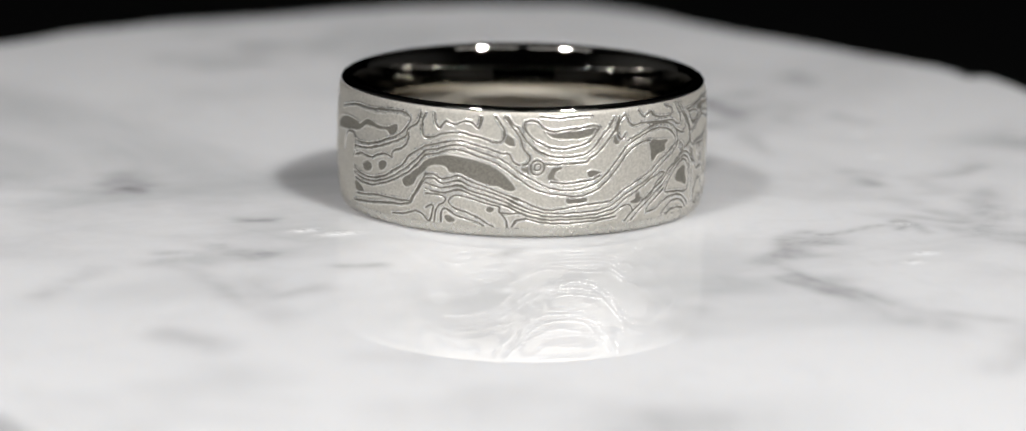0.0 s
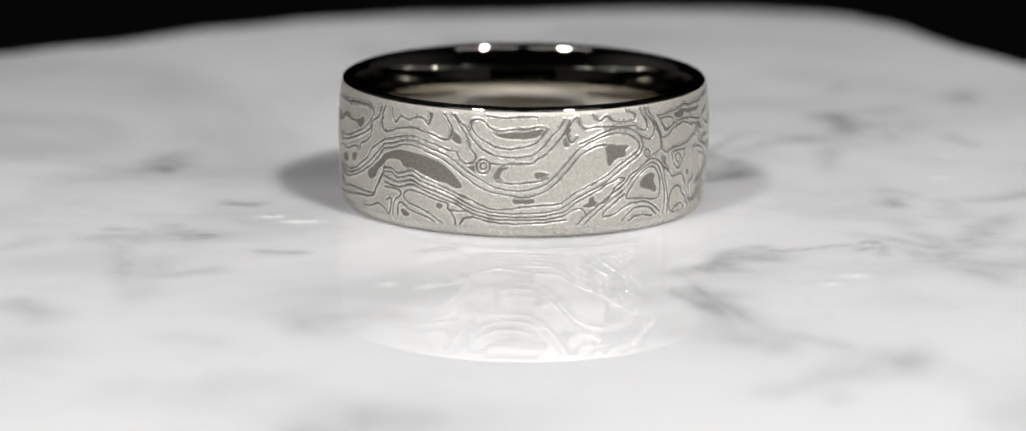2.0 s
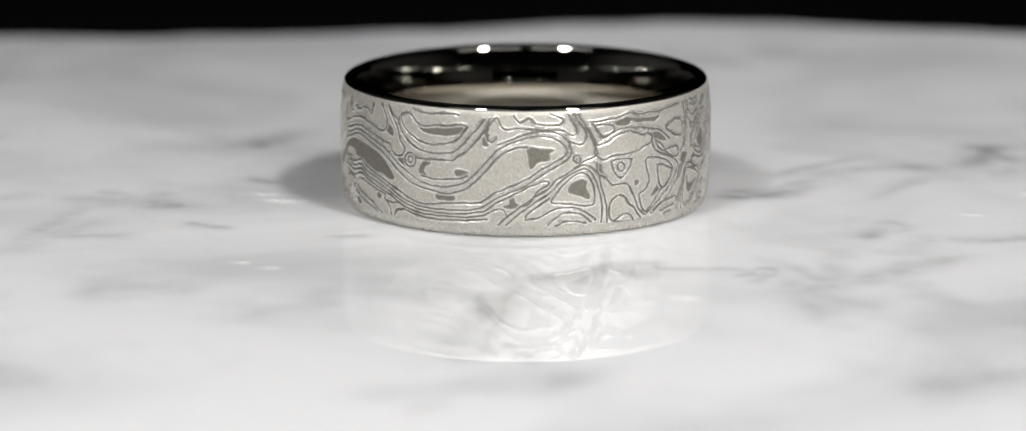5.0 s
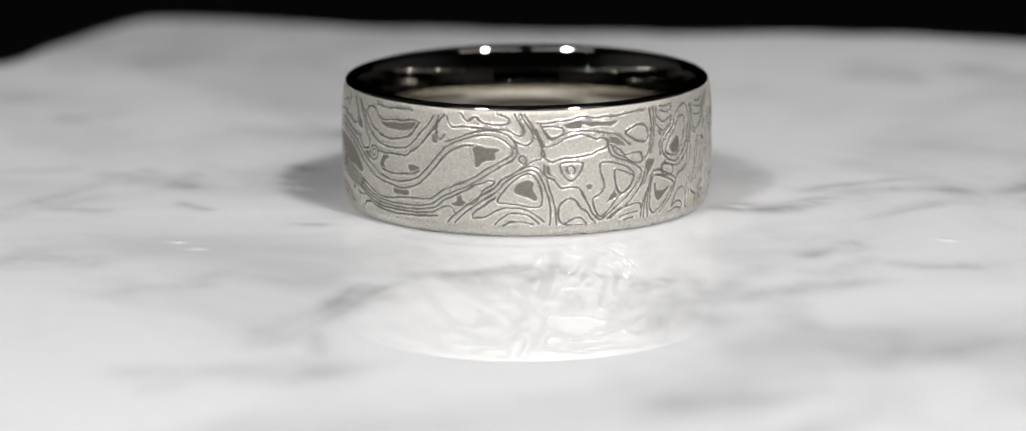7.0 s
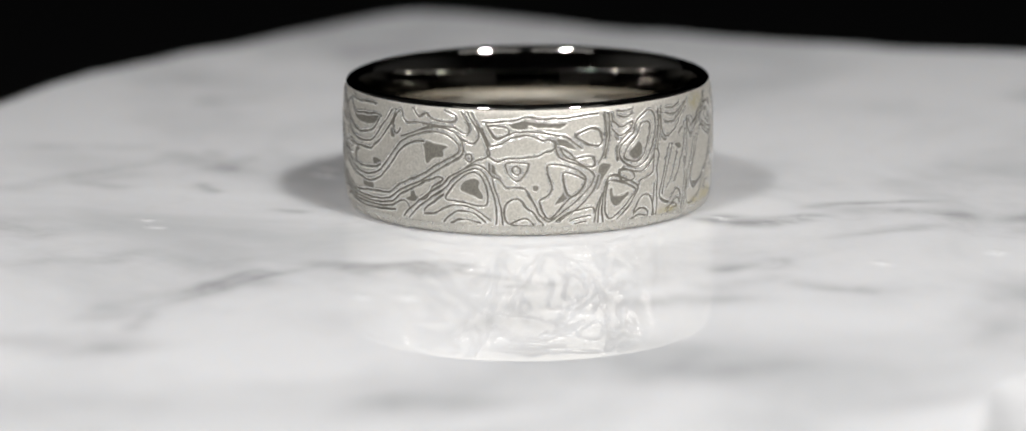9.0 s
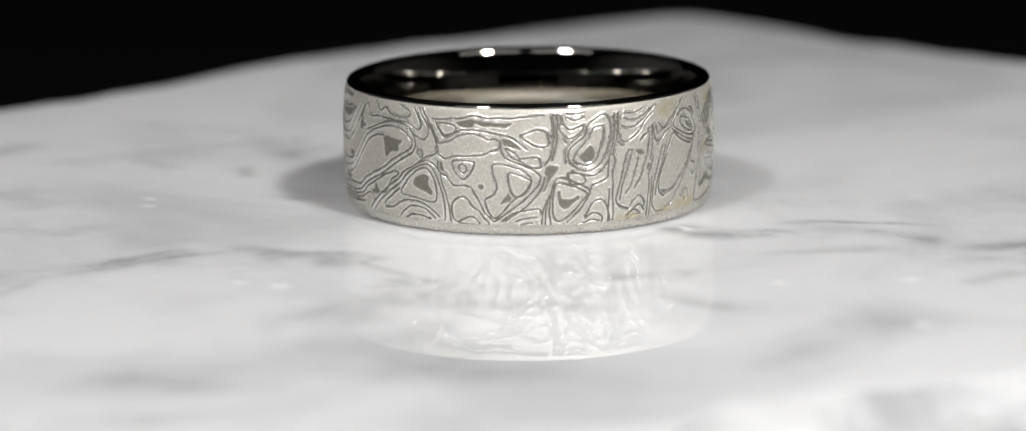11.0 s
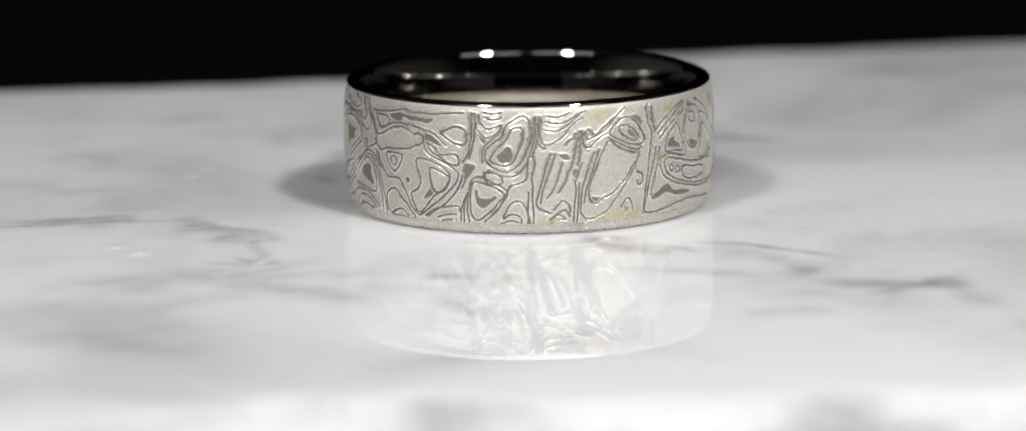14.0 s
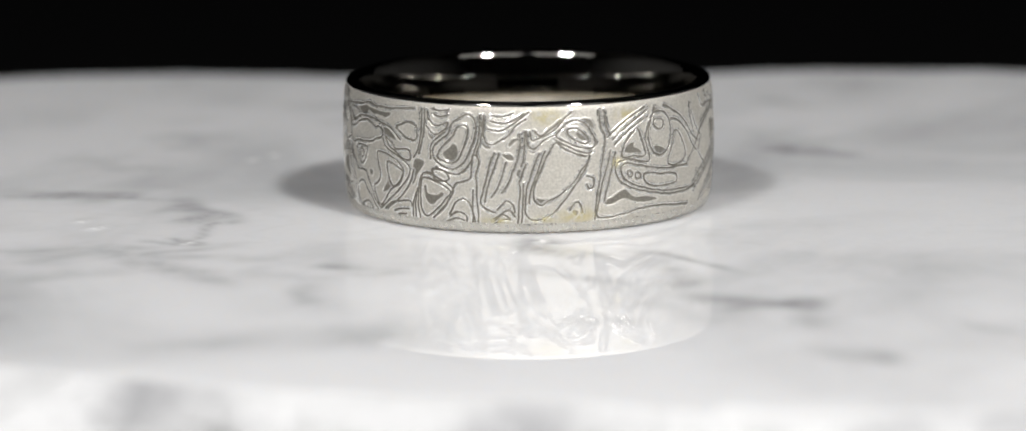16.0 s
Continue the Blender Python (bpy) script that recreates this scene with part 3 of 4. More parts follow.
    pond([(-38.5, 0.334), (-35.5, 0.414), (-32.3, 0.474), (-30, 0.54), (-29.6, 0.474), (-32.7, 0.392), (-34.7, 0.311), (-37.2, 0.285)])
    groove([(-62, 0.106), (-58.3, 0.114), (-49.7, 0.15), (-36.6, 0.157), (-35.3, 0.182), (-32.8, 0.289), (-30, 0.421)])
    groove([(-64.2, 0.034), (-57.3, 0.054), (-44.8, 0.106), (-36.6, 0.131), (-34.4, 0.205), (-32, 0.302), (-29.9, 0.383)])
    pond([(-62.2, 0.214), (-60, 0.207), (-56.8, 0.146), (-60.4, 0.126), (-62.5, 0.153)])
    groove([(-70.5, 0.462), (-68.8, 0.589), (-66.5, 0.637), (-63.4, 0.642), (-61.7, 0.585), (-62.4, 0.448)])
    groove([(-43.2, 0.019), (-37.7, 0.044), (-33.5, 0.082)])
    groove([(-34.3, 0.078), (-31.9, 0.064), (-29.1, -0.001)])
    # the leaf at the end of the wave and the seams under it
    groove([(23.9, 0.396), (27.9, 0.509), (30.2, 0.586), (32.7, 0.662), (36, 0.724), (39.8, 0.763), (43.8, 0.794), (48.4, 0.788), (51.5, 0.749), (53.5, 0.685), (53.5, 0.632), (51.4, 0.589), (48.4, 0.543), (45.1, 0.49), (42.5, 0.436), (38.6, 0.381), (34.7, 0.329), (32.1, 0.294), (27.8, 0.207)])
    groove([(23.9, 0.336), (28.2, 0.448), (30.8, 0.535), (33.4, 0.618), (36, 0.667), (38.9, 0.696), (41.8, 0.702)])
    groove([(33.2, 0.724), (37.2, 0.765), (42.5, 0.823), (47.8, 0.836), (51.8, 0.805), (54.2, 0.744), (55.1, 0.657), (53.8, 0.59), (51.4, 0.547), (47.7, 0.481), (44.1, 0.419), (41.2, 0.364), (37.3, 0.315), (32.8, 0.252), (27.9, 0.163)])
    groove([(28.7, 0.13), (32.8, 0.213), (36.6, 0.271), (39.9, 0.317), (42.5, 0.359), (45.1, 0.385), (46.7, 0.406), (48.4, 0.394), (47.2, 0.363), (45.1, 0.322), (43.8, 0.265), (42.5, 0.209), (40.2, 0.185)])
    groove([(28.8, 0.098), (32.1, 0.151), (34.7, 0.151), (36, 0.096)])
    pond([(36.3, 0.28), (37.9, 0.27), (38.6, 0.212), (39.9, 0.201), (39.3, 0.172), (36, 0.164), (34.7, 0.184), (36.7, 0.212)])
    pond([(41.7, 0.702), (45.7, 0.69), (50.1, 0.673), (48.5, 0.641), (48.5, 0.588), (45.4, 0.57), (42.8, 0.512), (42.2, 0.611)])
    groove([(33.1, 0.014), (36, 0.096), (39.9, 0.182), (43.2, 0.247), (47.8, 0.337), (50.4, 0.409), (53.9, 0.47), (58.1, 0.527), (61, 0.519), (63.7, 0.434), (64.5, 0.335), (66, 0.214), (66.7, 0.094), (66.9, 0.01)])
    groove([(35.4, 0.013), (38, 0.085), (41.2, 0.157), (45.2, 0.235), (49.1, 0.316), (51.5, 0.394), (54.6, 0.455), (58.1, 0.494), (60.3, 0.488), (62.2, 0.425), (63.4, 0.335), (64.7, 0.218), (65, 0.1), (64.9, 0.017)])
    groove([(41.3, 0.089), (41.9, 0.118), (45.9, 0.201), (48.5, 0.259)])
    island([(49.2, 0.219), (50.5, 0.294), (53.2, 0.385), (56, 0.446), (58.8, 0.464), (61, 0.419), (62.2, 0.323), (62.4, 0.206), (60.6, 0.173), (53.3, 0.201)])
    pond([(55.3, 0.38), (58.1, 0.412), (60, 0.388), (59.6, 0.331), (60.8, 0.269), (60.5, 0.231), (58.2, 0.257), (55.4, 0.284), (54.1, 0.316)])
    groove([(41.3, 0.069), (45.3, 0.084), (48.6, 0.138), (51.3, 0.162), (56.2, 0.161), (59.9, 0.116), (63.1, 0.043)])
    groove([(48.1, 0.009), (50.4, 0.076), (52.7, 0.12), (56.3, 0.118), (59.3, 0.084), (61.6, 0.028)])
    groove([(50.5, 0.005), (52.9, 0.041), (56.4, 0.043), (60.1, 0.023)])
    groove([(33, 0.948), (34.3, 0.877), (36, 0.849), (39.9, 0.864), (45.8, 0.851), (51.9, 0.842), (56, 0.793), (56.9, 0.851), (54.2, 0.978)])
    groove([(37.9, 0.969), (39.9, 0.913), (42.5, 0.948), (45.1, 0.899), (51.6, 0.89), (52.5, 0.944), (49.2, 0.977)])
    groove([(32.4, 0.951), (30.3, 0.877), (29.8, 0.798), (31.1, 0.742), (32.7, 0.788)])
    pond([(28.5, 0.773), (29.8, 0.793), (30.3, 0.727), (28.9, 0.708)])
    groove([(52.8, 0.781), (55.3, 0.732), (58.1, 0.713), (59.6, 0.756), (59.6, 0.826), (57.7, 0.905), (56.1, 0.98)])
    groove([(57.3, 0.977), (59.7, 0.863), (61.1, 0.784), (62.5, 0.69), (63.2, 0.627), (61.7, 0.589), (59.2, 0.568), (55.9, 0.509)])
    island([(55.9, 0.617), (57.4, 0.614), (57.9, 0.58), (57, 0.554), (55.8, 0.58)])
    pond([(56.1, 0.608), (57.2, 0.605), (57.6, 0.581), (56.9, 0.564), (56.1, 0.579)])
    # eyes and pools past the leaf
    groove([(61, 0.9), (65.2, 0.904), (69.8, 0.917), (72.4, 0.934), (75, 0.95), (78.3, 0.928), (81.7, 0.932), (85.8, 0.925), (92.2, 0.947), (96, 0.951)])
    pond([(69.1, 0.893), (73, 0.918), (77.6, 0.895), (83, 0.887), (86.4, 0.884), (84.3, 0.847), (80.9, 0.857), (77.6, 0.854), (75, 0.88), (74, 0.84), (70.7, 0.846)])
    groove([(62, 0.89), (63.9, 0.788), (65.5, 0.755), (68.4, 0.791), (71, 0.818), (76.2, 0.822), (80.9, 0.797), (85.6, 0.77), (88.3, 0.723), (90.6, 0.668)])
    island([(62.9, 0.87), (63.9, 0.805), (65.5, 0.769), (67.8, 0.788), (69, 0.828), (67.8, 0.862)])
    island([(60.7, 0.847), (62.6, 0.736), (63.6, 0.698), (66.5, 0.717), (69.1, 0.759), (71.7, 0.784), (74.9, 0.79), (77.5, 0.765), (79.2, 0.744), (80.8, 0.756), (82.5, 0.734), (82.8, 0.691), (81.4, 0.655), (79.4, 0.64), (77.4, 0.614), (72.2, 0.597), (68.4, 0.592), (65.5, 0.566), (63.2, 0.6), (62.3, 0.642), (62.7, 0.713)])
    island([(68.4, 0.556), (74.2, 0.552), (74.8, 0.532), (73.5, 0.448), (71.5, 0.393), (69.6, 0.422), (68.3, 0.49)])
    island([(70, 0.508), (71.2, 0.53), (72.5, 0.496), (71.6, 0.45), (70.3, 0.47)])
    island([(89.1, 0.772), (91.3, 0.813), (94.2, 0.834), (96.8, 0.798), (97.1, 0.712), (95.9, 0.678), (93.3, 0.691), (90.8, 0.73)])
    pond([(82.5, 0.748), (85.6, 0.751), (87.6, 0.709), (89, 0.659), (86.2, 0.675), (83.8, 0.689)])
    groove([(82.8, 0.687), (83.8, 0.604), (86.2, 0.561), (88.9, 0.532), (91.8, 0.496), (94.4, 0.441), (94.6, 0.396), (92.7, 0.311), (89.7, 0.223), (86.3, 0.148), (81.6, 0.047), (80.2, 0.039), (79.2, 0.074)])
    island([(80.7, 0.534), (84.8, 0.526), (88.2, 0.495), (90.9, 0.445), (91.8, 0.391), (89.7, 0.285), (86.2, 0.216), (82.9, 0.107), (80.9, 0.062), (79.5, 0.093), (78.1, 0.193), (78.1, 0.232), (80.4, 0.266), (81.7, 0.341), (80.4, 0.468)])
    groove([(95.9, 0.417), (94.8, 0.328), (92.3, 0.22), (88.8, 0.132), (85.7, 0.077), (84, 0.038)])
    island([(85.1, 0.459), (88.2, 0.442), (91.5, 0.395), (91.2, 0.329), (89.4, 0.266), (86.9, 0.253), (85.3, 0.353)])
    pond([(84.6, 0.45), (85.3, 0.43), (85.8, 0.342), (87.6, 0.261), (88.3, 0.246), (84.2, 0.201), (82.5, 0.181), (83.5, 0.232), (84.9, 0.277), (85.1, 0.353)])
    island([(84.2, 0.675), (86.9, 0.635), (88.6, 0.584), (90.4, 0.589), (94, 0.589), (94.7, 0.51), (91.8, 0.509), (88.8, 0.559), (86.2, 0.595)])
    groove([(62.9, 0.547), (63.2, 0.452), (65.7, 0.414), (67, 0.376), (68.3, 0.337), (70.9, 0.341), (73.5, 0.33), (74.8, 0.274), (76.4, 0.195), (78.1, 0.092), (80.2, 0.039)])
    pond([(62.9, 0.547), (64.5, 0.528), (65.1, 0.462), (66.7, 0.424), (65.4, 0.395), (63.5, 0.462)])
    island([(68.3, 0.027), (67.3, 0.145), (68.3, 0.202), (70.2, 0.236), (72.2, 0.229), (74.1, 0.159), (76.1, 0.118), (77.5, 0.057), (79, 0), (73.5, -0)])
    groove([(68.9, 0.017), (72.2, 0.06), (74.2, 0.068), (76.2, 0.01)])
    groove([(82.9, 0.034), (86.3, 0.105), (90.6, 0.133), (94.2, 0.142), (94.7, 0.092)])
    groove([(87.1, 0.035), (90.7, 0.064), (93.6, 0.066)])
    groove([(88.6, 0.007), (92.2, 0.021)])
    pond([(76.1, 0.35), (77.1, 0.358), (77.7, 0.334), (77.1, 0.31), (76.2, 0.321)])
    # upright seams with eyes between them
    groove([(98.4, 0.958), (98.8, 0.814), (98.4, 0.702), (97.4, 0.589), (96, 0.529)])
    groove([(99.7, 0.952), (99.9, 0.832), (99.4, 0.72), (98, 0.566)])
    groove([(100.6, 0.946), (101, 0.869)])
    groove([(102.6, 0.96), (105.2, 0.955), (107.8, 0.965)])
    groove([(102.9, 0.923), (105.2, 0.903), (107.8, 0.919)])
    groove([(101.2, 0.878), (103.2, 0.83), (105.1, 0.829), (107.7, 0.864)])
    groove([(100.6, 0.813), (102.2, 0.766), (103.8, 0.746), (107, 0.799), (107.9, 0.863)])
    pond([(101.2, 0.775), (103.1, 0.737), (102.5, 0.7), (101.5, 0.729)])
    island([(103, 0.568), (103.7, 0.662), (107.7, 0.752), (109, 0.844), (111.7, 0.905), (114.5, 0.938), (116.4, 0.889), (116.7, 0.795), (115.2, 0.648), (113.5, 0.537), (111.5, 0.484), (108.8, 0.459), (105.6, 0.49)])
    island([(104.6, 0.557), (106, 0.641), (109.6, 0.75), (111, 0.823), (113.3, 0.842), (114.3, 0.799), (113.5, 0.688), (111.5, 0.559), (109.5, 0.515), (106.9, 0.518)])
    groove([(102.1, 0.54), (102.2, 0.644), (104.1, 0.714), (107, 0.775)])
    groove([(118, 0.932), (117.9, 0.793), (116.3, 0.608), (114.2, 0.479), (110.9, 0.418), (107.5, 0.428), (104, 0.463)])
    pond([(106.4, 0.588), (108.2, 0.639), (109.9, 0.678), (111, 0.635), (111, 0.56), (109.5, 0.528), (107.6, 0.534)])
    island([(102.7, 0.432), (103.6, 0.45), (106.9, 0.432), (108.3, 0.374), (106.9, 0.347), (103.6, 0.359)])
    groove([(109.3, 0.258), (110.4, 0.333), (112.8, 0.354), (115.1, 0.392), (115.6, 0.477), (115.8, 0.586), (117.2, 0.584)])
    island([(99.1, 0.358), (101, 0.366), (104.3, 0.336), (108.7, 0.264), (106.8, 0.184), (103.6, 0.09), (100.3, 0.027), (98.5, 0.073), (98.1, 0.17), (98.4, 0.281)])
    pond([(99.6, 0.285), (100.4, 0.294), (101, 0.227), (103.9, 0.221), (105.7, 0.252), (106.2, 0.223), (104.2, 0.182), (102.9, 0.143), (101.3, 0.14), (100, 0.189)])
    groove([(97.7, 0.005), (97.2, 0.131), (97.7, 0.281), (99.1, 0.39), (101.4, 0.408), (104.9, 0.368), (107.8, 0.327), (109.6, 0.273), (107.8, 0.173), (104.9, 0.079), (102.4, 0.017)])
    groove([(96, 0.011), (96.3, 0.147), (97.1, 0.262)])
    groove([(94.9, 0.011), (95.4, 0.131), (96.5, 0.224)])
    pond([(96.6, 0.514), (99.8, 0.504), (99.1, 0.456), (97.2, 0.381), (95.9, 0.305), (93.9, 0.295), (95.3, 0.381)])
    groove([(108.2, 0.062), (110.1, 0.166), (112.1, 0.202), (114.1, 0.189), (115.5, 0.113), (116.3, 0.01)])
    groove([(108.2, 0.042), (110.8, 0.088), (113.5, 0.054), (113.6, -0.001)])
    groove([(106.9, -0.005), (110.2, 0.03), (112.9, 0.012)])
    groove([(119.2, 0.93), (119.2, 0.827), (118.3, 0.717), (117.2, 0.606), (117.8, 0.544), (117.6, 0.507), (116.8, 0.417), (117.1, 0.34), (117, 0.226), (117.4, 0.109), (117.3, 0.007)])
    groove([(116, 0.285), (115.7, 0.189), (115.7, 0.093), (115.6, -0.005)])
    groove([(121.4, 0.935), (124.9, 0.923), (128, 0.953)])
    groove([(121.3, 0.885), (124.1, 0.869), (127, 0.88), (131, 0.944)])
    groove([(120.5, 0.821), (123.3, 0.8), (126.2, 0.826), (130.1, 0.909), (132.6, 0.962)])
    groove([(118.6, 0.875), (119.5, 0.733), (121, 0.689), (123.2, 0.702), (126.1, 0.752), (128.5, 0.839), (131.7, 0.905)])
    pond([(118.3, 0.726), (120.3, 0.694), (121.4, 0.673), (121, 0.645), (119.3, 0.668)])
    groove([(122.4, 0.614), (120.9, 0.504), (120.2, 0.41), (118.9, 0.279), (118.2, 0.184), (118.9, 0.144), (121.1, 0.106), (122.7, 0.096)])
    groove([(123.9, 0.61), (122.8, 0.518), (121.4, 0.407), (120, 0.277), (119.5, 0.182)])
    pond([(118.2, 0.165), (119.6, 0.142), (121.8, 0.118), (121.1, 0.09), (119.3, 0.114)])
    pond([(125.6, 0.596), (127.4, 0.601), (128.2, 0.561), (126.7, 0.555)])
    groove([(122.3, 0.019), (124.7, 0.091), (126.9, 0.113), (128.5, 0.06)])
    groove([(121.6, -0.018), (124.8, 0.032), (127, 0.035)])
    # the tall leaf and its eye
    groove([(129.9, 0.776), (130.2, 0.687), (129.2, 0.555), (127.9, 0.461), (126.6, 0.347), (124.6, 0.266)])
    groove([(131.5, 0.798), (131.5, 0.668), (131, 0.555), (130.4, 0.499)])
    groove([(121.3, 0.229), (123.3, 0.307), (124.7, 0.422), (126, 0.536)])
    groove([(131.8, 0.517), (130.5, 0.404), (129.8, 0.366), (130.2, 0.29), (129.7, 0.175), (129.3, -0.003)])
    groove([(131.2, 0.347), (130.9, 0.195), (130.5, -0.003)])
    pond([(126.7, 0.695), (128.3, 0.733), (129.6, 0.733), (128.6, 0.705), (127, 0.667)])
    pond([(125, 0.601), (127.3, 0.592), (127, 0.555), (125.7, 0.573)])
    pond([(129.5, 0.47), (130.8, 0.461), (131.1, 0.423), (129.8, 0.404), (129.2, 0.433)])
    groove([(123.2, 0.115), (125.9, 0.194), (127.8, 0.165), (128.4, 0.098)])
    groove([(121.8, 0.036), (124.5, 0.077), (127.1, 0.049)])
    groove([(135.8, 0.61), (134.3, 0.517), (133, 0.404), (132, 0.29), (131.6, 0.175), (131.8, 0.079), (133.6, 0.03), (136.9, 0.038), (140.1, 0.09), (142.8, 0.183), (145.4, 0.276), (148, 0.386), (150.1, 0.496), (150.9, 0.57)])
    groove([(137.5, 0.628), (136, 0.516), (134.4, 0.384), (133.1, 0.271), (132.7, 0.175)])
    groove([(138.9, 0.627), (137.6, 0.553), (135.9, 0.441), (134.4, 0.328), (134, 0.251), (134.6, 0.19), (136.2, 0.158), (138.2, 0.188), (140.8, 0.224), (143.4, 0.282), (146.7, 0.373), (148.7, 0.465), (150.4, 0.515)])
    pond([(134.2, 0.251), (134.9, 0.222), (138.2, 0.211), (141.4, 0.246), (143.4, 0.282), (142.1, 0.226), (138.8, 0.172), (136.2, 0.154), (134.6, 0.184)])
    groove([(138.9, 0.627), (140.9, 0.697), (143.4, 0.641), (146.7, 0.596), (149.7, 0.572)])
    groove([(140.2, 0.729), (143.5, 0.675), (146.7, 0.628), (150.1, 0.598), (152.1, 0.61)])
    island([(140.9, 0.766), (143.6, 0.847), (146.2, 0.88), (148.9, 0.867), (151.6, 0.779), (152.9, 0.683), (151.5, 0.639), (147.4, 0.659), (144.1, 0.697), (142.2, 0.727)])
    island([(144.2, 0.809), (146.8, 0.815), (149.5, 0.764), (150.8, 0.706), (149.4, 0.68), (146.8, 0.712), (144.8, 0.752)])
    pond([(146.8, 0.777), (150.2, 0.754), (150.5, 0.706), (148.4, 0.71)])
    pond([(148.9, 0.895), (151.7, 0.872), (152.4, 0.802), (151.1, 0.832), (149.6, 0.857)])
    groove([(133.1, 0.794), (133.8, 0.72), (135.7, 0.738), (139.6, 0.795), (143.6, 0.902), (145.7, 0.955)])
    groove([(134.4, 0.807), (136.3, 0.76), (139, 0.814), (142.3, 0.885)])
    pond([(132.8, 0.668), (134.4, 0.676), (135, 0.648), (134.1, 0.611), (133, 0.621)])
    groove([(132, 0.798), (132.5, 0.683), (134.4, 0.648), (137, 0.718), (140.2, 0.762)])
    groove([(154.2, 0.96), (154.7, 0.829), (156, 0.733), (155.6, 0.621), (154.9, 0.51), (154.2, 0.359), (153.5, 0.246), (152.9, 0.016)])
    groove([(156, 0.957), (156.5, 0.826), (157.8, 0.733)])
    groove([(150, 0.402), (152.1, 0.379), (152.1, 0.306), (150.8, 0.286), (150.1, 0.329)])
    groove([(144.8, 0.108), (146.7, 0.178), (148.1, 0.156), (149, 0.082)])
    pond([(145.4, 0.107), (147.5, 0.094), (146.8, 0.056)])
    # a long flat pool under three eyes
    groove([(188.6, 0.154), (180.6, 0.159), (172.9, 0.199), (166.1, 0.251), (161.4, 0.322), (159.5, 0.413), (159.5, 0.47), (161, 0.504), (164.4, 0.514), (170.1, 0.474), (171.7, 0.491), (171.1, 0.57), (170.1, 0.667), (171.1, 0.774), (173.1, 0.862), (174.2, 0.937)])
    groove([(189.7, 0.178), (180.5, 0.189), (172.8, 0.226), (166.9, 0.277), (162.9, 0.337), (161.4, 0.408), (161.4, 0.456), (162.9, 0.48), (166.8, 0.459), (171.8, 0.424), (178.2, 0.391), (183.3, 0.386), (189.2, 0.384)])
    island([(169.3, 0.366), (171.8, 0.376), (176.3, 0.35), (180.2, 0.345), (183.4, 0.312), (183.5, 0.254), (179.4, 0.242), (173.7, 0.254), (170.2, 0.295)])
    island([(163.4, 0.403), (164.3, 0.412), (165.2, 0.394), (165.1, 0.364), (164, 0.359)])
    island([(166.2, 0.383), (167.1, 0.392), (168.1, 0.369), (167.8, 0.336), (166.5, 0.34)])
    island([(167.4, 0.77), (168.9, 0.652), (170.1, 0.554), (169.2, 0.528), (166, 0.538), (162.1, 0.536), (161.4, 0.579), (163, 0.67), (165.4, 0.738)])
    pond([(162.5, 0.605), (164.1, 0.648), (166.1, 0.661), (165.6, 0.624), (167.6, 0.59), (168.4, 0.559), (162.9, 0.575)])
    island([(174.1, 0.896), (172.2, 0.812), (171.2, 0.702), (172, 0.605), (173.5, 0.542), (176.2, 0.51), (178.6, 0.543), (180.1, 0.614), (180.8, 0.707), (180, 0.823), (177.8, 0.888)])
    island([(173.6, 0.779), (173.7, 0.826), (175.3, 0.836), (177.3, 0.81), (177.2, 0.754), (175.5, 0.744)])
    pond([(173.5, 0.599), (177.2, 0.577), (178.1, 0.535), (175.8, 0.506), (173.9, 0.541)])
    island([(180.1, 0.499), (179.6, 0.428), (182.7, 0.402), (187.2, 0.431), (188.1, 0.505), (186.4, 0.608), (184.5, 0.689), (182.3, 0.697), (181.7, 0.627), (180.6, 0.535)])
    groove([(181, 0.816), (184.7, 0.787), (189.2, 0.673), (191.7, 0.566), (194.7, 0.491)])
    groove([(178, 0.944), (184.9, 0.843), (189.4, 0.73), (191.8, 0.643), (196.3, 0.562)])
    pond([(173.3, 0.94), (175.5, 0.924), (176.5, 0.883), (174.5, 0.876)])
    groove([(158.5, 0.696), (161.6, 0.767), (166.3, 0.848), (171.5, 0.927)])
    groove([(156.7, 0.719), (160.5, 0.804), (165.6, 0.888), (170.7, 0.952)])
    groove([(159.2, 0.656), (163, 0.741), (167.9, 0.825), (171.3, 0.867)])
    groove([(157.7, 0.607), (156.6, 0.477), (155, 0.329), (153.8, 0.12), (153.4, 0.063), (154.9, 0.021), (160.3, 0.026), (167.3, 0.063), (176, 0.071), (190.6, 0.026)])
    groove([(159.2, 0.585), (158.3, 0.473), (156.9, 0.325), (155.7, 0.17)])
    pond([(155.7, 0.174), (156.5, 0.133), (159.4, 0.145), (162.3, 0.176), (165.5, 0.147), (170.5, 0.121), (174.9, 0.133), (171.2, 0.166), (165.4, 0.186), (163, 0.251), (160.7, 0.238), (157.9, 0.188)])
    groove([(192.5, 0.832), (194.9, 0.688), (198, 0.592), (196.3, 0.468), (202.1, 0.339)])
    groove([(195, 0.299), (197.6, 0.248), (192.5, 0.174), (188.6, 0.15)])
    groove([(191.5, 0.913), (191, 0.819), (193.3, 0.652)])
    return seam, dark


def sleeve_radius(v):
    """The band's gently domed outside, in millimetres."""
    return 10.82 + 0.19 * (1 - np.abs(2 * v - 1) ** 2.2) - 0.035 * np.clip((v - 0.96) / 0.04, 0, 1) ** 2


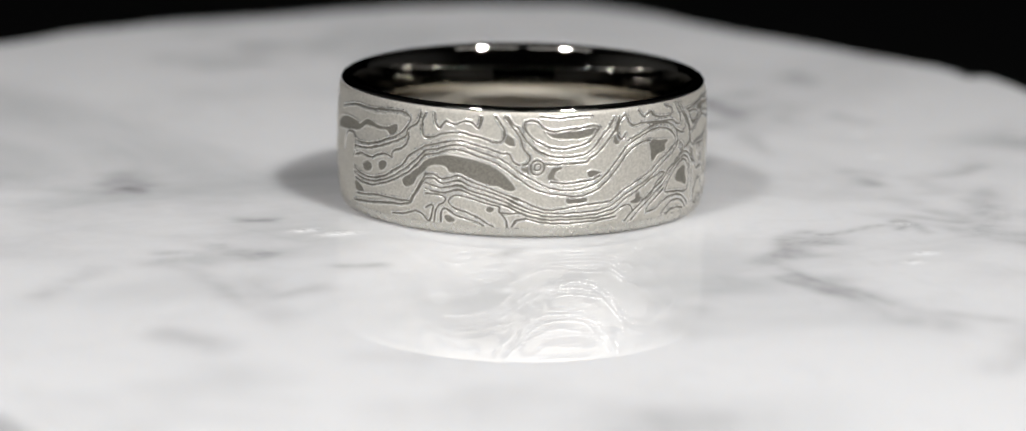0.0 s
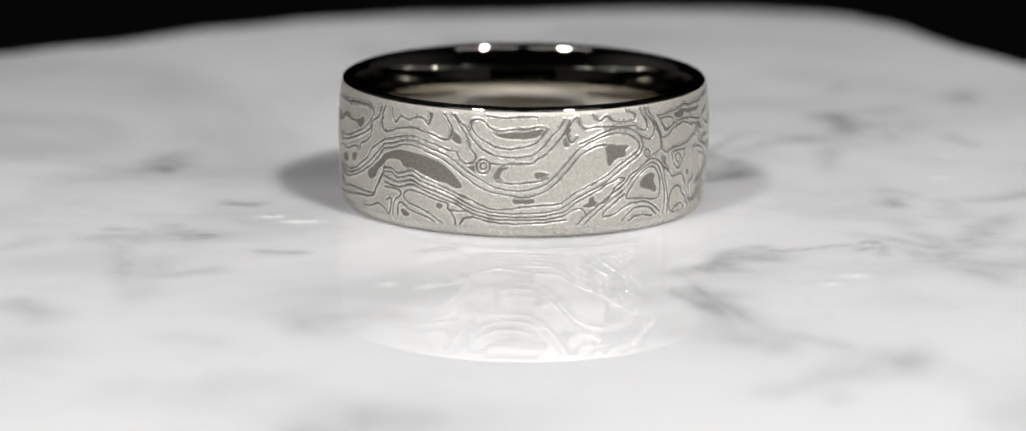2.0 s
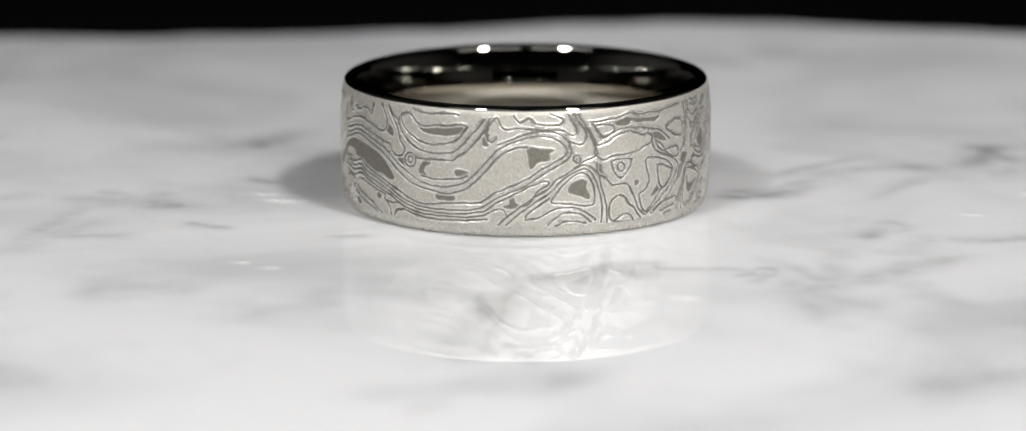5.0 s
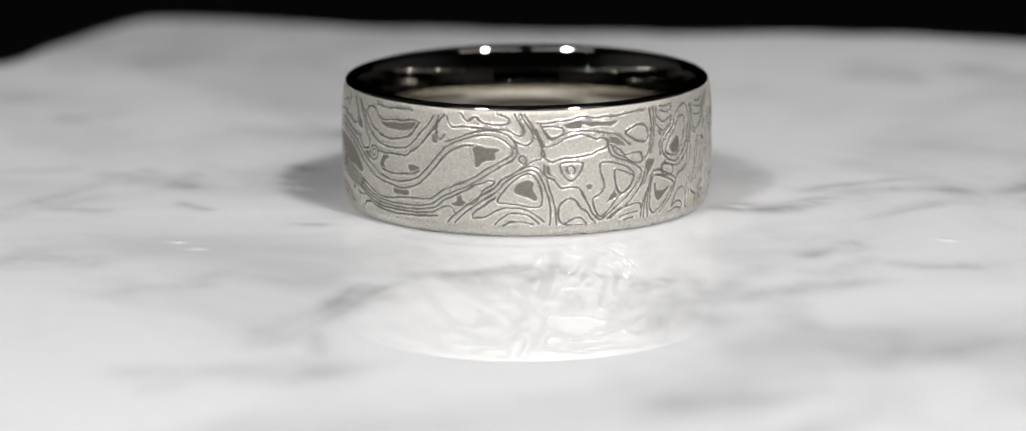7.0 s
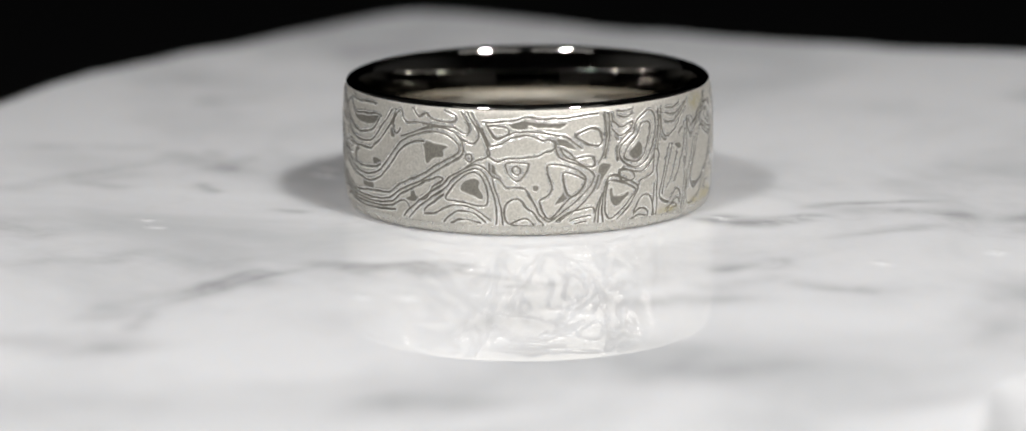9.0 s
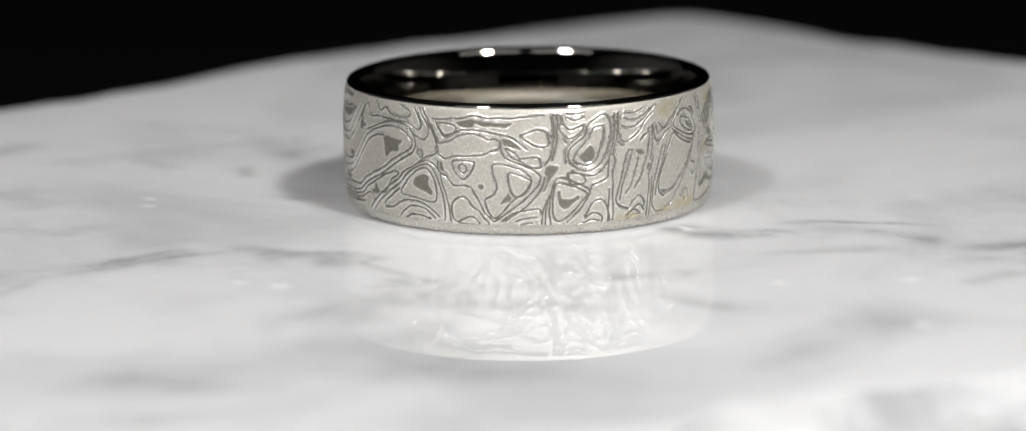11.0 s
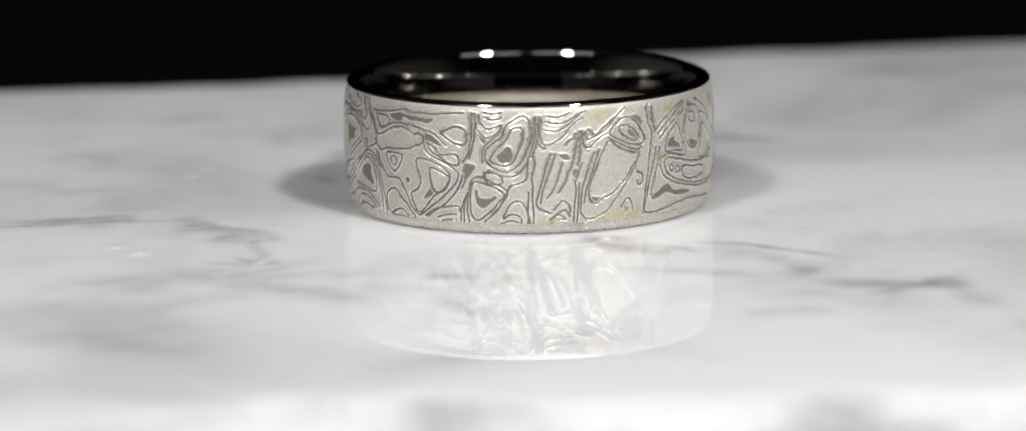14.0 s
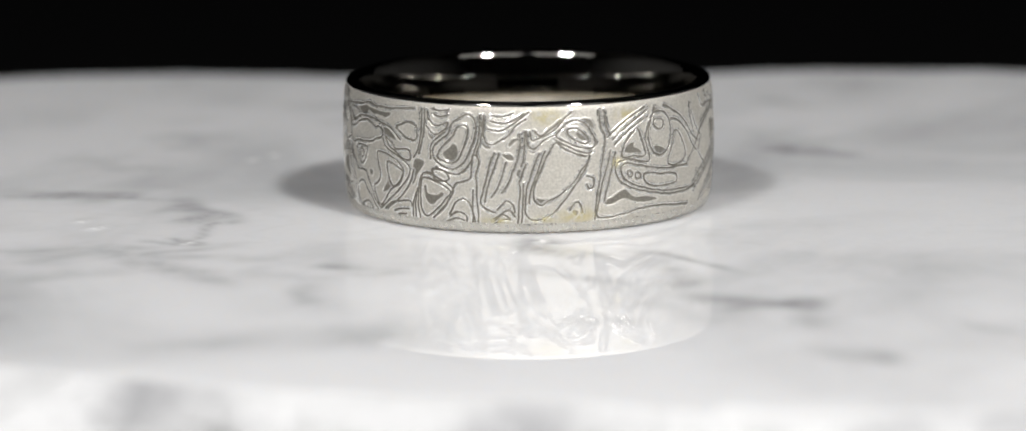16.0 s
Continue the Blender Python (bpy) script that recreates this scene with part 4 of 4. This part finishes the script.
def ring():
    base = new("ring")
    cols, tall = 2500, 210
    ang = -90 + np.arange(cols) / cols * 360
    z0, z1 = 0.62, 7.26
    v = np.linspace(0, 1, tall)
    U, V = np.meshgrid(np.arange(cols) / cols * 360, v)
    U = np.where(U > 280, U - 360, U)
    seam, dark = figure(U, V)
    spots = np.zeros_like(U)
    for cu, cv, a, b in ((138, 0.92, 4, 0.06), (147.5, 0.05, 6, 0.06), (163, 0.90, 3, 0.06), (123, 0.02, 4, 0.03), (160, 0.5, 2, 0.04), (137, 0.03, 3, 0.03)):
        spots = np.maximum(spots, np.exp(-((U - cu) / a) ** 2 - ((V - cv) / b) ** 2))
    c, s = np.cos(np.radians(ang)), np.sin(np.radians(ang))
    lip = np.maximum(np.cos(np.clip((seam - 0.108) / 0.062, -1, 1) * math.pi), np.cos(np.clip((dark + 0.062) / 0.06, -1, 1) * math.pi)) * 0.5 + 0.5
    cut = np.clip(1 - seam / 0.07, 0, 1)
    R = sleeve_radius(V) + 0.027 * lip * (1 - cut) * np.clip((0.995 - V) / 0.02, 0, 1) - 0.012 * cut - 0.008 * np.clip(dark / 0.06, 0, 1)
    rows = [np.stack([R[i] * c, R[i] * s, np.full(cols, z0 + (z1 - z0) * v[i])], -1) for i in range(tall)]
    for r, z in ((10.775, z1 + 0.02), (10.47, z1 + 0.02), (10.47, z0 - 0.01), (10.815, z0 - 0.01)):
        rows.append(np.stack([r * c, r * s, np.full(cols, z)], -1))
    rows.append(rows[0])
    pts = np.concatenate(rows[:-1])
    faces = grid_faces(len(rows), cols)
    n = len(pts)
    faces = [[q % n for q in f] for f in faces]
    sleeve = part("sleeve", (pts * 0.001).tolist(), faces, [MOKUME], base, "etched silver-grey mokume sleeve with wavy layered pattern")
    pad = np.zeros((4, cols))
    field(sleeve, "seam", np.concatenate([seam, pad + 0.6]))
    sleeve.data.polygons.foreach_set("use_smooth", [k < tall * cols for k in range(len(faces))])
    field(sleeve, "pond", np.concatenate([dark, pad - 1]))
    field(sleeve, "tarnish", np.concatenate([spots, pad]))
    # the polished liner: flush rims above and below, rounded into the bore
    rim = [(10.47, 7.20), (10.775, 7.29), (10.785, 7.32), (10.77, 7.38), (10.715, 7.45), (10.62, 7.505), (10.50, 7.54), (10.38, 7.55), (10.27, 7.53), (10.17, 7.47), (10.08, 7.36)]
    bore = rim + [(9.67 + 0.30 * ((z - 3.78) / 3.4) ** 2 + 0.03 * (abs(z - 3.78) / 3.4) ** 8, z) for z in np.linspace(7.18, 0.38, 45)] + [(10.09, 0.20), (10.20, 0.07), (10.44, 0.06)]
    foot = [(10.21, 0.05), (10.32, 0.0), (10.46, 0.01), (10.60, 0.05), (10.70, 0.13), (10.77, 0.28), (10.81, 0.45), (10.816, 0.58), (10.817, 0.600), (10.816, 0.608), (10.80, 0.609), (10.475, 0.609), (10.475, 0.30)]
    cols = 720
    ang = np.arange(cols) / cols * 2 * np.pi
    # the hand-polished bore is not perfectly round
    wave = 0.010 * ripple(np.cos(ang) * 10, np.sin(ang) * 10, 40.0, 3.0, 2) + 0.0045 * ripple(np.cos(ang) * 10, np.sin(ang) * 10, 44.0, 0.9, 2)

    def lathe(name, profile, metal, label, uneven=0.0):
        rows = [np.stack([r * np.cos(ang), r * np.sin(ang), np.full(cols, z)], -1) for r, z in ((q + uneven * wave * min(1, max(0, 10.4 - q) * 3), z) for q, z in profile)]
        pts = np.concatenate(rows)
        n = len(pts)
        faces = [[q % n for q in f] for f in grid_faces(len(rows) + 1, cols)]
        return part(name, (pts * 0.001).tolist(), faces, [metal], base, label)

    lathe("liner", bore, GOLD, "mirror-polished white metal liner with a bevelled upper rim", 1.0)
    lathe("lower_rim", foot, SATIN, "satin white metal rim along the foot")
    return tagged(base, "wide wedding band of patterned mokume metal standing on the marble", "ring")


BAND = ring()


# ---- what moves: slab and ring turn together ----
def motions():
    times = [0.5 * i for i in range(33)]
    turned = [(t, pose(0, 0, 0, 0, 0, TURN * t) @ LEAN) for t in times]
    walk(SLAB, turned)
    walk(BAND, [(t, m @ pose(RING[0], RING[1], 0.00001)) for t, m in turned])


motions()
